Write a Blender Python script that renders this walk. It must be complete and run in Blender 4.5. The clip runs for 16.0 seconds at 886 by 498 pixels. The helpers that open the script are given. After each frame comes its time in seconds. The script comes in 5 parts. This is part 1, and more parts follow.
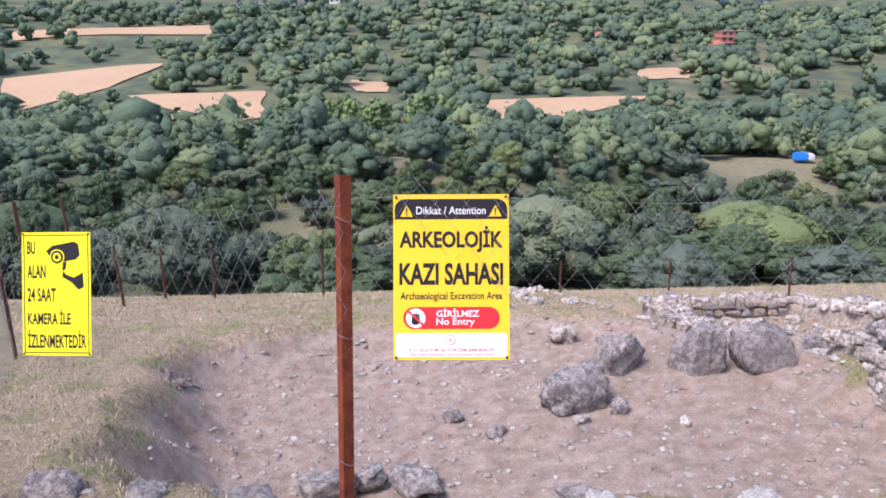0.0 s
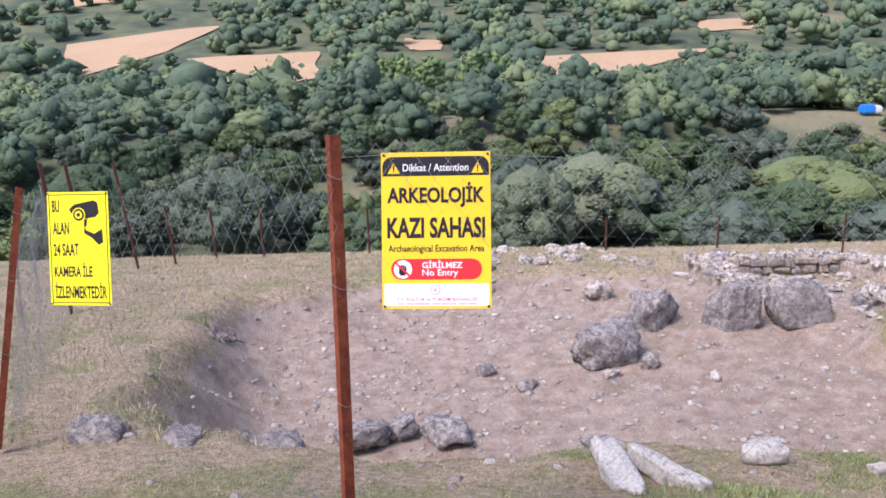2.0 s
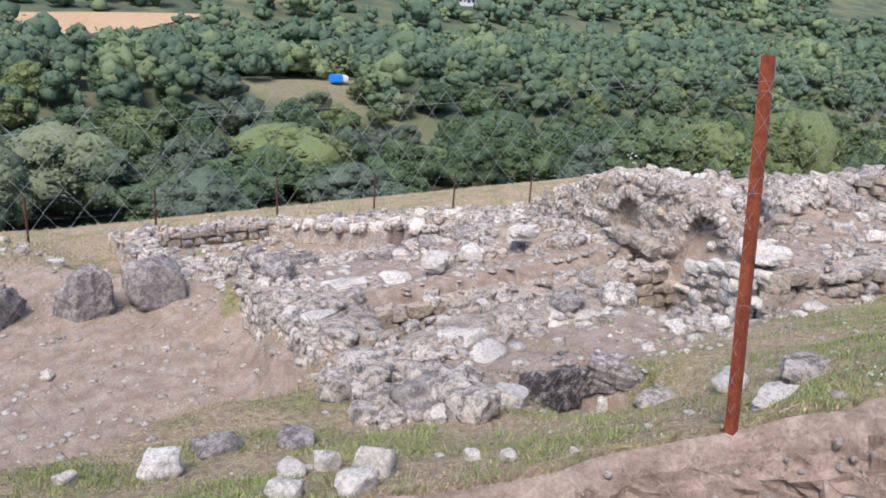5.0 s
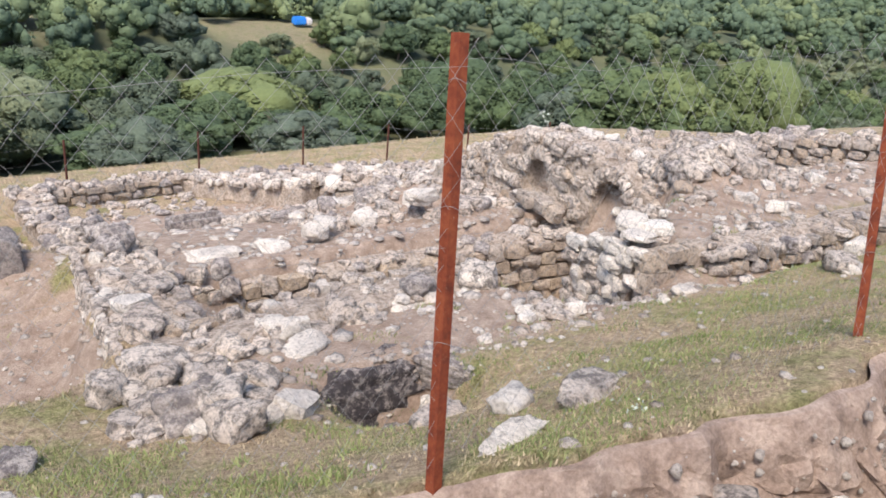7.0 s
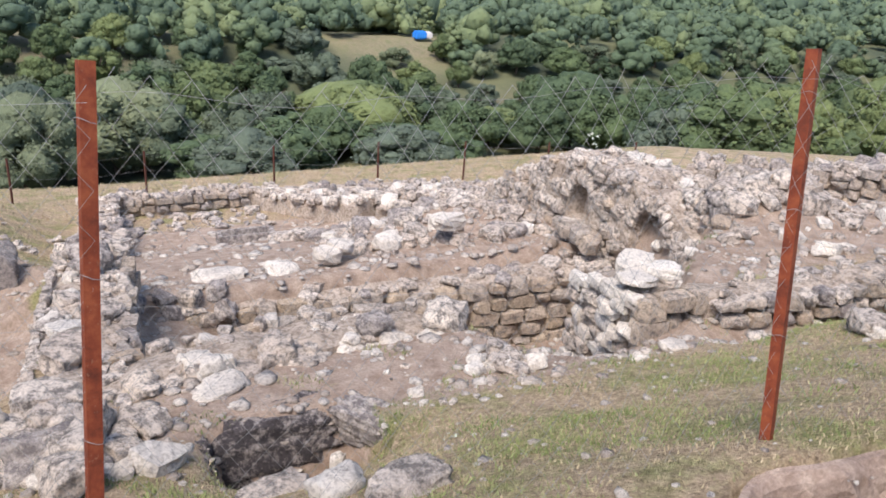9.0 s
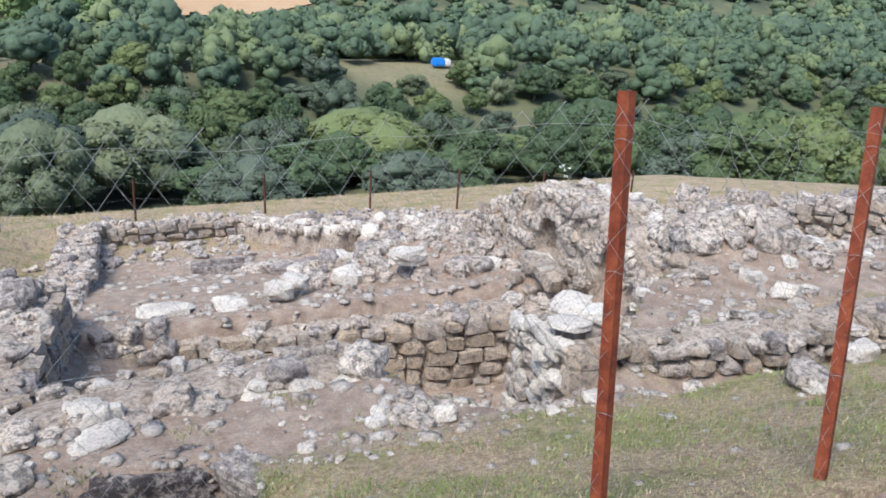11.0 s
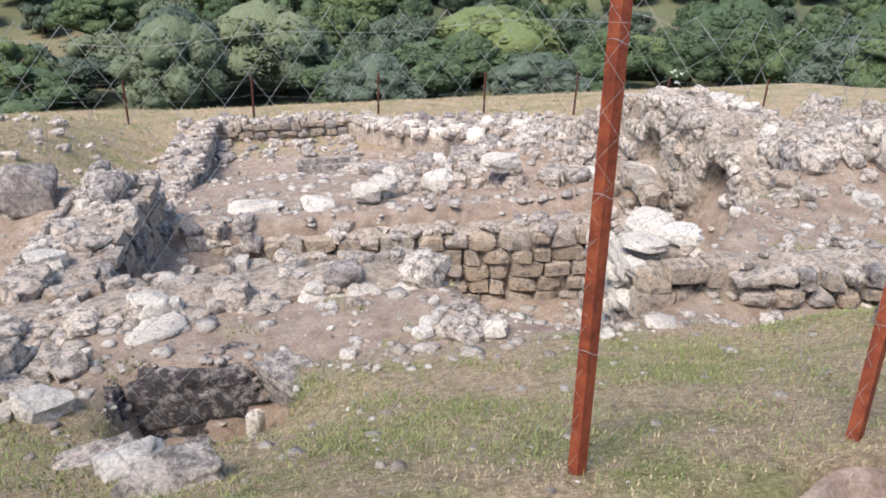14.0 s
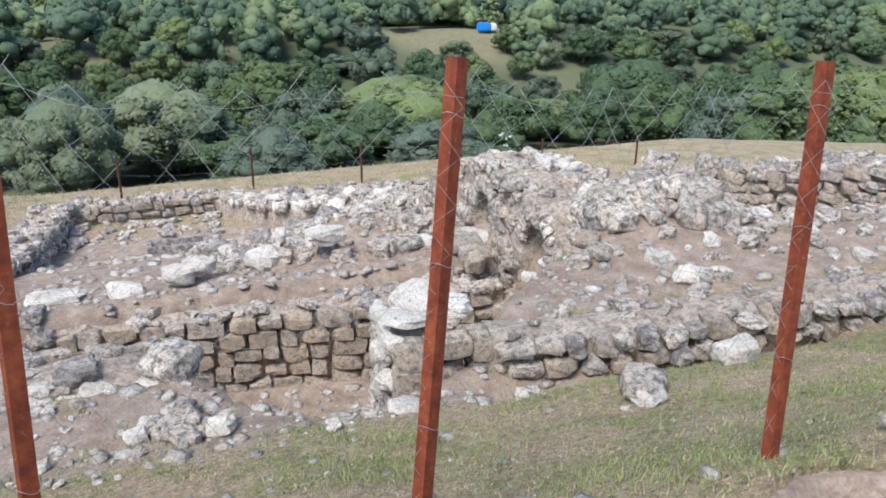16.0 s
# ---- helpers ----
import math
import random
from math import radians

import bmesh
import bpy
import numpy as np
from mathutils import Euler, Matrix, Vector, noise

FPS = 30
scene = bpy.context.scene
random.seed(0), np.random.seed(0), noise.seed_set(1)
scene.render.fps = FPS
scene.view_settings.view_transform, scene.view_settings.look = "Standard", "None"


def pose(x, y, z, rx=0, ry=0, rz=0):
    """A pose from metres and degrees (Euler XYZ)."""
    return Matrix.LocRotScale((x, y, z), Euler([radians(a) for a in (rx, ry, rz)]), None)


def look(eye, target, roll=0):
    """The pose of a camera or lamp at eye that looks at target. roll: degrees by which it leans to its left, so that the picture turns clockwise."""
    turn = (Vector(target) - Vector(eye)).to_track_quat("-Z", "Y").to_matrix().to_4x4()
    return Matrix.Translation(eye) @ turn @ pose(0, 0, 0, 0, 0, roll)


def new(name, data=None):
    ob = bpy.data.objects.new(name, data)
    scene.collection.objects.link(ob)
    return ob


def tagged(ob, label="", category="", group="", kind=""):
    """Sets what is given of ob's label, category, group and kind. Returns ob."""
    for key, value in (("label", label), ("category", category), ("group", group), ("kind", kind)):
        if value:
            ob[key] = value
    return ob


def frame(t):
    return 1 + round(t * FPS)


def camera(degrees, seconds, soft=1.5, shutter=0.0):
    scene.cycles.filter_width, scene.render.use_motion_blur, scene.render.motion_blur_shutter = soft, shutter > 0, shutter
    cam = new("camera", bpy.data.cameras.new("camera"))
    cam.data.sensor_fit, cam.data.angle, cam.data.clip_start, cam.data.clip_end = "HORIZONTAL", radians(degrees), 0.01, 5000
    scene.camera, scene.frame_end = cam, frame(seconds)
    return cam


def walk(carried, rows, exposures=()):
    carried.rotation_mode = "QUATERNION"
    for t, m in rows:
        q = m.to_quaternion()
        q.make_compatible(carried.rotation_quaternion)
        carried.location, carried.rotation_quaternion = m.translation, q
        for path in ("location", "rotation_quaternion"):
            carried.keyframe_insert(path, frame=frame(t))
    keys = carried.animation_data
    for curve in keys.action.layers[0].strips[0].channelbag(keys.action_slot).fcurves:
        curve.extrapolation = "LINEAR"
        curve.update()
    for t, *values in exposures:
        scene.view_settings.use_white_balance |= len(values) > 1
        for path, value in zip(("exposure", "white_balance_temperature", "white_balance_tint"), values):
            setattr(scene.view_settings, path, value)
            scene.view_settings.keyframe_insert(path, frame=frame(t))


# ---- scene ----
cam = camera(56.7, 16.0, soft=1.7)
PATH = [
    (0, (-0.89, 0.401, 0.247), (-0.759, 2.342, -0.217), -0.2),
    (0.5, (-0.908, 0.384, 0.243), (-0.805, 2.324, -0.233), 0.2),
    (1, (-0.881, 0.358, 0.248), (-0.821, 2.295, -0.246), -0.0),
    (1.5, (-0.734, 0.255, 0.257), (-0.762, 2.189, -0.251), -1.3),
    (2, (-0.588, 0.193, 0.27), (-0.595, 2.114, -0.288), -1.6),
    (2.5, (-0.48, 0.167, 0.262), (-0.243, 2.084, -0.258), -0.3),
    (3, (-0.099, 0.176, 0.24), (0.343, 2.058, -0.274), 0.2),
    (3.5, (0.349, 0.115, 0.316), (1.03, 1.921, -0.206), 2.2),
    (4, (0.774, 0.267, 0.254), (1.609, 1.98, -0.353), 3.3),
    (4.5, (1.309, 0.263, 0.291), (2.39, 1.835, -0.307), 1.0),
    (4.7, (1.481, 0.197, 0.307), (2.555, 1.776, -0.286), 3.1),
    (6.8, (3.222, 0.015, 0.471), (4.269, 1.557, -0.257), 4.9),
    (7, (3.436, 0.066, 0.479), (4.524, 1.573, -0.258), 4.5),
    (7.5, (3.996, 0.059, 0.446), (5.067, 1.58, -0.288), 3.8),
    (8, (4.405, 0.091, 0.509), (5.491, 1.592, -0.243), 5.1),
    (8.5, (4.814, 0.007, 0.529), (5.839, 1.565, -0.194), 3.4),
    (8.7, (4.996, -0.06, 0.528), (5.9, 1.57, -0.198), 4.1),
    (10.8, (6.396, -0.107, 0.575), (7.089, 1.625, -0.148), 2.0),
    (11, (6.404, -0.098, 0.583), (7.179, 1.619, -0.091), 3.0),
    (11.5, (6.469, -0.084, 0.59), (7.245, 1.632, -0.083), 2.9),
    (12, (6.653, -0.134, 0.621), (7.269, 1.645, -0.054), 2.0),
    (12.5, (6.796, -0.106, 0.603), (7.22, 1.692, -0.162), 1.8),
    (13, (6.818, -0.061, 0.598), (7.211, 1.731, -0.2), 1.7),
    (13.5, (6.826, -0.004, 0.576), (7.259, 1.768, -0.243), 1.7),
    (14, (7.096, -0.011, 0.531), (7.55, 1.716, -0.369), 1.8),
    (14.5, (7.447, -0.011, 0.537), (7.938, 1.704, -0.369), -0.3),
    (15, (7.822, 0.044, 0.485), (8.45, 1.741, -0.368), -1.4),
    (15.5, (8.321, 0.06, 0.476), (9.011, 1.753, -0.334), -1.6),
    (16, (8.826, -0.003, 0.45), (9.437, 1.747, -0.301), 0.4),
]
EXPOSURES = [(0, 1.04, 6120, 25), (3.2, 1.02, 6150, 19), (4.1, 1.0, 6150, 15), (4.6, 0.9, 6200, 14), (7, 1.06, 6800, 14), (8.7, 1.03, 6750, 15), (11, 0.97, 6230, 9), (13, 0.98, 6280, 10), (13.7, 1.06, 6550, 11), (14.5, 1.12, 6750, 13), (15.5, 1.05, 6700, 12), (16, 0.98, 6200, 7)]
walk(cam, [(t, look(eye, target, roll)) for t, eye, target, roll in PATH], EXPOSURES)

# ---- light: bright, thinly overcast noon ----
world = bpy.data.worlds.new("sky")
scene.world = world
world.use_nodes = True
wn = world.node_tree
sky = wn.nodes.new("ShaderNodeTexSky")
sky.sky_type = "NISHITA"
sky.sun_disc = False
sky.sun_elevation, sky.sun_rotation = radians(55), radians(229)
sky.air_density, sky.dust_density, sky.ozone_density = 1.0, 1.2, 1.5
wn.nodes["Background"].inputs["Strength"].default_value = 0.12
wn.links.new(sky.outputs[0], wn.nodes["Background"].inputs["Color"])
sun = new("sun", bpy.data.lights.new("sun", "SUN"))
sun.data.energy, sun.data.angle, sun.data.color = 2.2, radians(24), (1.0, 0.95, 0.88)
sun.matrix_world = look((-31, -27, 58), (0, 0, 0))


# ---- materials ----
class Graph:
    """A short hand for node materials."""

    def __init__(self, name):
        self.mat = bpy.data.materials.new(name)
        self.mat.use_nodes = True
        self.tree = self.mat.node_tree
        self.out = self.tree.nodes["Principled BSDF"]
        self.place = self.node("ShaderNodeTexCoord").outputs["Object"]

    def node(self, kind, **values):
        n = self.tree.nodes.new(kind)
        for key, value in values.items():
            n.inputs[key].default_value = value
        return n

    def link(self, a, b):
        self.tree.links.new(a, b)

    def noise(self, scale, detail=4.0, rough=0.6, world_space=False):
        n = self.node("ShaderNodeTexNoise", Scale=scale, Detail=detail, Roughness=rough)
        src = self.node("ShaderNodeNewGeometry").outputs["Position"] if world_space else self.place
        self.link(src, n.inputs["Vector"])
        return n.outputs["Fac"]

    def ramp(self, fac, stops):
        n = self.tree.nodes.new("ShaderNodeValToRGB")
        while len(n.color_ramp.elements) < len(stops):
            n.color_ramp.elements.new(0.5)
        for e, (p, c) in zip(n.color_ramp.elements, stops):
            e.position, e.color = p, (*c, 1) if len(c) == 3 else c
        self.link(fac, n.inputs["Fac"])
        return n.outputs["Color"]

    def mix(self, fac, a, b, blend="MIX"):
        n = self.tree.nodes.new("ShaderNodeMix")
        n.data_type, n.blend_type = "RGBA", blend
        for socket, value in ((n.inputs[0], fac), (n.inputs[6], a), (n.inputs[7], b)):
            if isinstance(value, tuple):
                socket.default_value = (*value, 1)
            elif isinstance(value, (int, float)):
                socket.default_value = value
            else:
                self.link(value, socket)
        return n.outputs[2]

    def rand(self):
        return self.node("ShaderNodeObjectInfo").outputs["Random"]

    def island(self):
        return self.node("ShaderNodeNewGeometry").outputs["Random Per Island"]

    def done(self, color, rough=0.9, bump=None, strength=0.4, distance=0.02, metal=0.0):
        self.link(color, self.out.inputs["Base Color"]) if not isinstance(color, tuple) else None
        if isinstance(color, tuple):
            self.out.inputs["Base Color"].default_value = (*color, 1)
        self.out.inputs["Roughness"].default_value = rough
        self.out.inputs["Metallic"].default_value = metal
        self.out.inputs["Specular IOR Level"].default_value = 0.25
        if bump is not None:
            b = self.node("ShaderNodeBump", Strength=strength, Distance=distance)
            self.link(bump, b.inputs["Height"])
            self.link(b.outputs[0], self.out.inputs["Normal"])
        return self.mat


def stone_material(name, light, warm, lichen, amount, per_island=False):
    g = Graph(name)
    pick = g.island() if per_island else g.rand()
    tone = g.mix(pick, light, warm)
    stain = g.ramp(g.noise(1.7, 6, 0.65, True), [(0.35, (0.72, 0.7, 0.7)), (0.65, (1.1, 1.08, 1.05))])
    tone = g.mix(1.0, tone, stain, "MULTIPLY")
    patch = g.ramp(g.noise(12, 8, 0.75, True), [(amount, (1, 1, 1)), (amount + 0.13, (0, 0, 0))])
    tone = g.mix(patch, tone, lichen)
    speck = g.ramp(g.noise(38, 4, 0.7, True), [(0.3, (0.5, 0.48, 0.47)), (0.55, (1, 1, 1))])
    tone = g.mix(0.88, tone, speck, "MULTIPLY")
    return g.done(tone, 0.95, g.noise(22, 8, 0.75, True), 0.9, 0.05)


LIMESTONE = stone_material("limestone", (0.8, 0.725, 0.645), (0.68, 0.585, 0.5), (0.2, 0.18, 0.165), 0.41)
MASONRY = stone_material("masonry_stone", (0.57, 0.505, 0.44), (0.6, 0.485, 0.37), (0.22, 0.197, 0.18), 0.39)
HONEY_STONE = stone_material("honey_limestone", (0.62, 0.53, 0.42), (0.55, 0.44, 0.33), (0.26, 0.22, 0.18), 0.38)
WHITE_STONE = stone_material("white_limestone", (0.87, 0.83, 0.76), (0.8, 0.74, 0.66), (0.27, 0.245, 0.225), 0.32)
LICHEN_STONE = stone_material("lichen_stone", (0.6, 0.55, 0.51), (0.52, 0.47, 0.43), (0.22, 0.195, 0.19), 0.44)
RUBBLE = stone_material("rubble", (0.78, 0.74, 0.68), (0.5, 0.43, 0.37), (0.24, 0.22, 0.22), 0.34, True)


def core_material():
    g = Graph("lime_mortar_rubble")
    tone = g.ramp(g.noise(3.2, 8, 0.7, True), [(0.3, (0.36, 0.295, 0.24)), (0.5, (0.52, 0.44, 0.37)), (0.7, (0.66, 0.58, 0.5))])
    tone = g.mix(0.9, tone, g.ramp(g.noise(17, 7, 0.75, True), [(0.36, (0.38, 0.35, 0.33)), (0.56, (1.1, 1.08, 1.06))]), "MULTIPLY")
    return g.done(tone, 0.95, g.noise(14, 9, 0.75, True), 0.9, 0.08)


CORE = core_material()


def ground_material():
    g = Graph("dry_hillside")
    bare = g.node("ShaderNodeAttribute")
    bare.attribute_name = "bare"
    wood = g.node("ShaderNodeAttribute")
    wood.attribute_name = "wood"
    fine, mid, wide = g.noise(45, 6, 0.75, True), g.noise(4.5, 6, 0.65, True), g.noise(1.3, 6, 0.65, True)
    blade = fine
    fine = g.ramp(fine, [(0.36, (0, 0, 0)), (0.62, (1, 1, 1))])
    straw = g.mix(fine, (0.29, 0.215, 0.145), (0.68, 0.54, 0.37))
    green = g.mix(fine, (0.17, 0.18, 0.075), (0.43, 0.42, 0.2))
    grass = g.mix(g.ramp(wide, [(0.48, (0, 0, 0)), (0.6, (0.9, 0.9, 0.9))]), straw, green)
    grass = g.mix(g.ramp(mid, [(0.5, (0, 0, 0)), (0.72, (1, 1, 1))]), grass, (0.44, 0.33, 0.25))
    tuft = g.noise(15, 5, 0.7, True)
    grass = g.mix(0.75, grass, g.ramp(tuft, [(0.36, (0.5, 0.46, 0.42)), (0.58, (1.12, 1.1, 1.06))]), "MULTIPLY")
    soil = g.ramp(mid, [(0.3, (0.33, 0.24, 0.185)), (0.5, (0.48, 0.37, 0.295)), (0.7, (0.61, 0.495, 0.41))])
    soil = g.mix(0.6, soil, g.ramp(blade, [(0.35, (0.5, 0.48, 0.46)), (0.6, (1.12, 1.1, 1.08))]), "MULTIPLY")
    edge = g.node("ShaderNodeMath")
    edge.operation = "MULTIPLY_ADD"
    edge.inputs[1].default_value, edge.inputs[2].default_value = 0.7, -0.35
    g.link(mid, edge.inputs[0])
    total = g.node("ShaderNodeMath")
    g.link(edge.outputs[0], total.inputs[0])
    g.link(bare.outputs["Fac"], total.inputs[1])
    mask = g.ramp(total.outputs[0], [(0.35, (0, 0, 0)), (0.6, (1, 1, 1))])
    tone = g.mix(mask, grass, soil)
    scrub = g.ramp(g.noise(0.05, 6, 0.6, True), [(0.4, (0.07, 0.09, 0.06)), (0.6, (0.15, 0.16, 0.085))])
    tone = g.mix(wood.outputs["Fac"], tone, scrub)
    return g.done(tone, 1.0, blade, 0.9, 0.05)


def soil_material():
    g = Graph("raw_soil")
    fine, mid = g.noise(40, 6, 0.75, True), g.noise(5, 6, 0.65, True)
    soil = g.ramp(mid, [(0.3, (0.25, 0.18, 0.14)), (0.5, (0.43, 0.325, 0.265)), (0.7, (0.6, 0.48, 0.4))])
    soil = g.mix(0.6, soil, g.ramp(fine, [(0.3, (0.6, 0.58, 0.56)), (0.6, (1.1, 1.08, 1.05))]), "MULTIPLY")
    return g.done(soil, 1.0, fine, 0.8, 0.04)


def blade_material(name, stops):
    """Blades that differ one from another and from patch to patch."""
    g = Graph(name)
    patch = g.ramp(g.noise(2.1, 5, 0.65, True), [(0.36, (0, 0, 0)), (0.64, (1, 1, 1))])
    return g.done(g.ramp(g.mix(0.55, g.island(), patch), stops), 0.8)


def leaf_material(name, dark, light, warm, joined=False, grain=2.6):
    """Leaves that differ from tree to tree; in a joined wood each tree carries its own value."""
    g = Graph(name)
    spray = g.noise(grain, 5, 0.72, True)
    tone = g.mix(g.ramp(spray, [(0.36, (0, 0, 0)), (0.62, (1, 1, 1))]), dark, light)
    tone = g.mix(0.35, tone, g.mix(g.island(), dark, light))
    if joined:
        own = g.node("ShaderNodeAttribute")
        own.attribute_name = "tree"
        own = own.outputs["Fac"]
    else:
        own = g.rand()
    tone = g.mix(g.ramp(own, [(0.6, (0, 0, 0)), (1.0, (0.5, 0.5, 0.5))]), tone, warm)
    tone = g.mix(1.0, tone, g.ramp(own, [(0.0, (0.62, 0.68, 0.75)), (0.3, (0.9, 0.94, 1.0)), (0.55, (0.75, 0.8, 0.78)), (1.0, (1.2, 1.15, 1.05))]), "MULTIPLY")
    return g.done(tone, 0.85, spray, 0.9, 0.35)


def plain(name, color, rough=0.6, metal=0.0, wear=0.12):
    g = Graph(name)
    lo = tuple(c * (1 - wear) for c in color)
    hi = tuple(min(1, c * (1 + wear)) for c in color)
    return g.done(g.mix(g.noise(9, 5, 0.6), lo, hi), rough, None, metal=metal)


def rust_material():
    g = Graph("rusty_painted_steel")
    tone = g.ramp(g.noise(14, 8, 0.7), [(0.3, (0.09, 0.022, 0.012)), (0.5, (0.19, 0.042, 0.018)), (0.7, (0.27, 0.075, 0.03))])
    tone = g.mix(g.ramp(g.noise(60, 4, 0.6), [(0.62, (0, 0, 0)), (0.75, (0.6, 0.6, 0.6))]), tone, (0.3, 0.17, 0.11))
    return g.done(tone, 0.7, g.noise(70, 6, 0.7), 0.3, 0.004)


GROUND = ground_material()
RUST = rust_material()
DARK_RUST = plain("dark_rusty_steel", (0.09, 0.035, 0.025), 0.8, wear=0.4)
WIRE = plain("galvanised_wire", (0.33, 0.33, 0.33), 0.5, 0.5, 0.25)
GRASS = blade_material("dry_grass", [(0, (0.58, 0.48, 0.33)), (0.35, (0.47, 0.38, 0.25)), (0.6, (0.36, 0.3, 0.18)), (0.78, (0.29, 0.3, 0.14)), (1, (0.2, 0.25, 0.1))])
WEED = blade_material("green_weed", [(0, (0.12, 0.17, 0.055)), (0.6, (0.24, 0.28, 0.11)), (1, (0.4, 0.38, 0.2))])
SILVER = blade_material("silver_leaf", [(0, (0.42, 0.47, 0.4)), (1, (0.56, 0.6, 0.5))])
LEAF = leaf_material("shrub_leaves", (0.062, 0.095, 0.052), (0.16, 0.215, 0.098), (0.195, 0.24, 0.1))
OLIVE_LEAF = leaf_material("grey_green_leaves", (0.088, 0.112, 0.08), (0.19, 0.23, 0.15), (0.19, 0.23, 0.14))
# own green with its dark tone lifted, standing in for distance haze
FAR_LEAF = leaf_material("hazed_valley_leaves", (0.088, 0.128, 0.082), (0.15, 0.2, 0.112), (0.19, 0.235, 0.115), True, 1.3)
# pale blue-grey needles: the haze of distance is painted into their colour
HAZY_PINE = leaf_material("hazy_pine_needles", (0.125, 0.15, 0.17), (0.175, 0.2, 0.215), (0.18, 0.205, 0.21), True, 0.6)
BARK = plain("bark", (0.12, 0.095, 0.075), 0.95, wear=0.4)


# ---- the lie of the land ----
def smooth(a, b, v):
    u = np.clip((v - a) / (b - a), 0, 1)
    return u * u * (3 - 2 * u)


VALLEY_Y = [29.5, 34, 45, 60, 72, 85, 94, 120, 140, 215, 300, 480, 700, 1200, 2500, 4800]
VALLEY_Z = [-9.0, -11.0, -13.6, -14.6, -13.6, -10.5, -11.2, -16.0, -18.5, -23.0, -24.0, 10.0, 42.0, 108.0, 285.0, 560.0]
RUIN_Y = [-60, -0.2, 0.9, 2.3, 3.0, 4.0, 4.6, 5.3, 6.2, 10, 14, 17, 21, 23.5, 27]
RUIN_Z = [3.0, -1.06, -1.25, -1.72, -2.12, -2.62, -2.84, -3.08, -3.16, -4.1, -5.1, -6.2, -6.75, -7.0, -7.6]
LAWN_Y = [-60, 0.4, 2.4, 3.0, 3.8, 4.8, 6.0, 9.0, 12.0, 14.0, 18.0, 20.0, 23.5, 27.0]
LAWN_Z = [3.0, -1.34, -1.68, -1.9, -2.25, -2.7, -3.0, -3.38, -3.75, -4.05, -5.0, -5.55, -6.75, -7.5]
DITCH_X = [2.2, 2.9, 3.45, 4.5, 5.3, 6.4, 7.3, 8.3, 9.7, 11.0, 17.0]
DITCH_Y = [2.6, 3.05, 3.06, 2.82, 2.28, 1.9, 1.8, 1.85, 1.86, 1.92, 2.0]


def box_mask(x, y, x0, x1, y0, y1, e):
    return smooth(x0 - e, x0 + e, x) * (1 - smooth(x1 - e, x1 + e, x)) * smooth(y0 - e, y0 + e, y) * (1 - smooth(y1 - e, y1 + e, y))


def pit_mask(x, y):
    d = (np.abs((x - 0.75) / 4.5) ** 3 + np.abs((y - 9.6) / 3.8) ** 3) ** (1 / 3)
    wob = 0.03 * np.sin(x * 2.3 + y * 1.1) + 0.02 * np.sin(x * 5.1 - y * 3.7)
    inner = np.where(y > 9.6, 0.78, 0.9) - 0.16 * (1 - smooth(-2.8, -0.3, x)) * (1 - smooth(9.0, 11.0, y))
    lip = (1 - smooth(-2.8, -0.3, x)) * (1 - smooth(11.5, 13.0, y))
    return (1 - smooth(inner, 1.04, d + wob)) ** (1 - 0.5 * lip)


def ripple(x, y, s):
    return (np.sin(x * 1.7 * s + y * 0.9 * s) + np.sin(x * 0.8 * s - y * 1.9 * s + 1.3) + np.sin(x * 3.1 * s + y * 2.7 * s + 0.4) * 0.6
            + np.sin(x * 5.3 * s - y * 4.1 * s) * 0.35) / 3


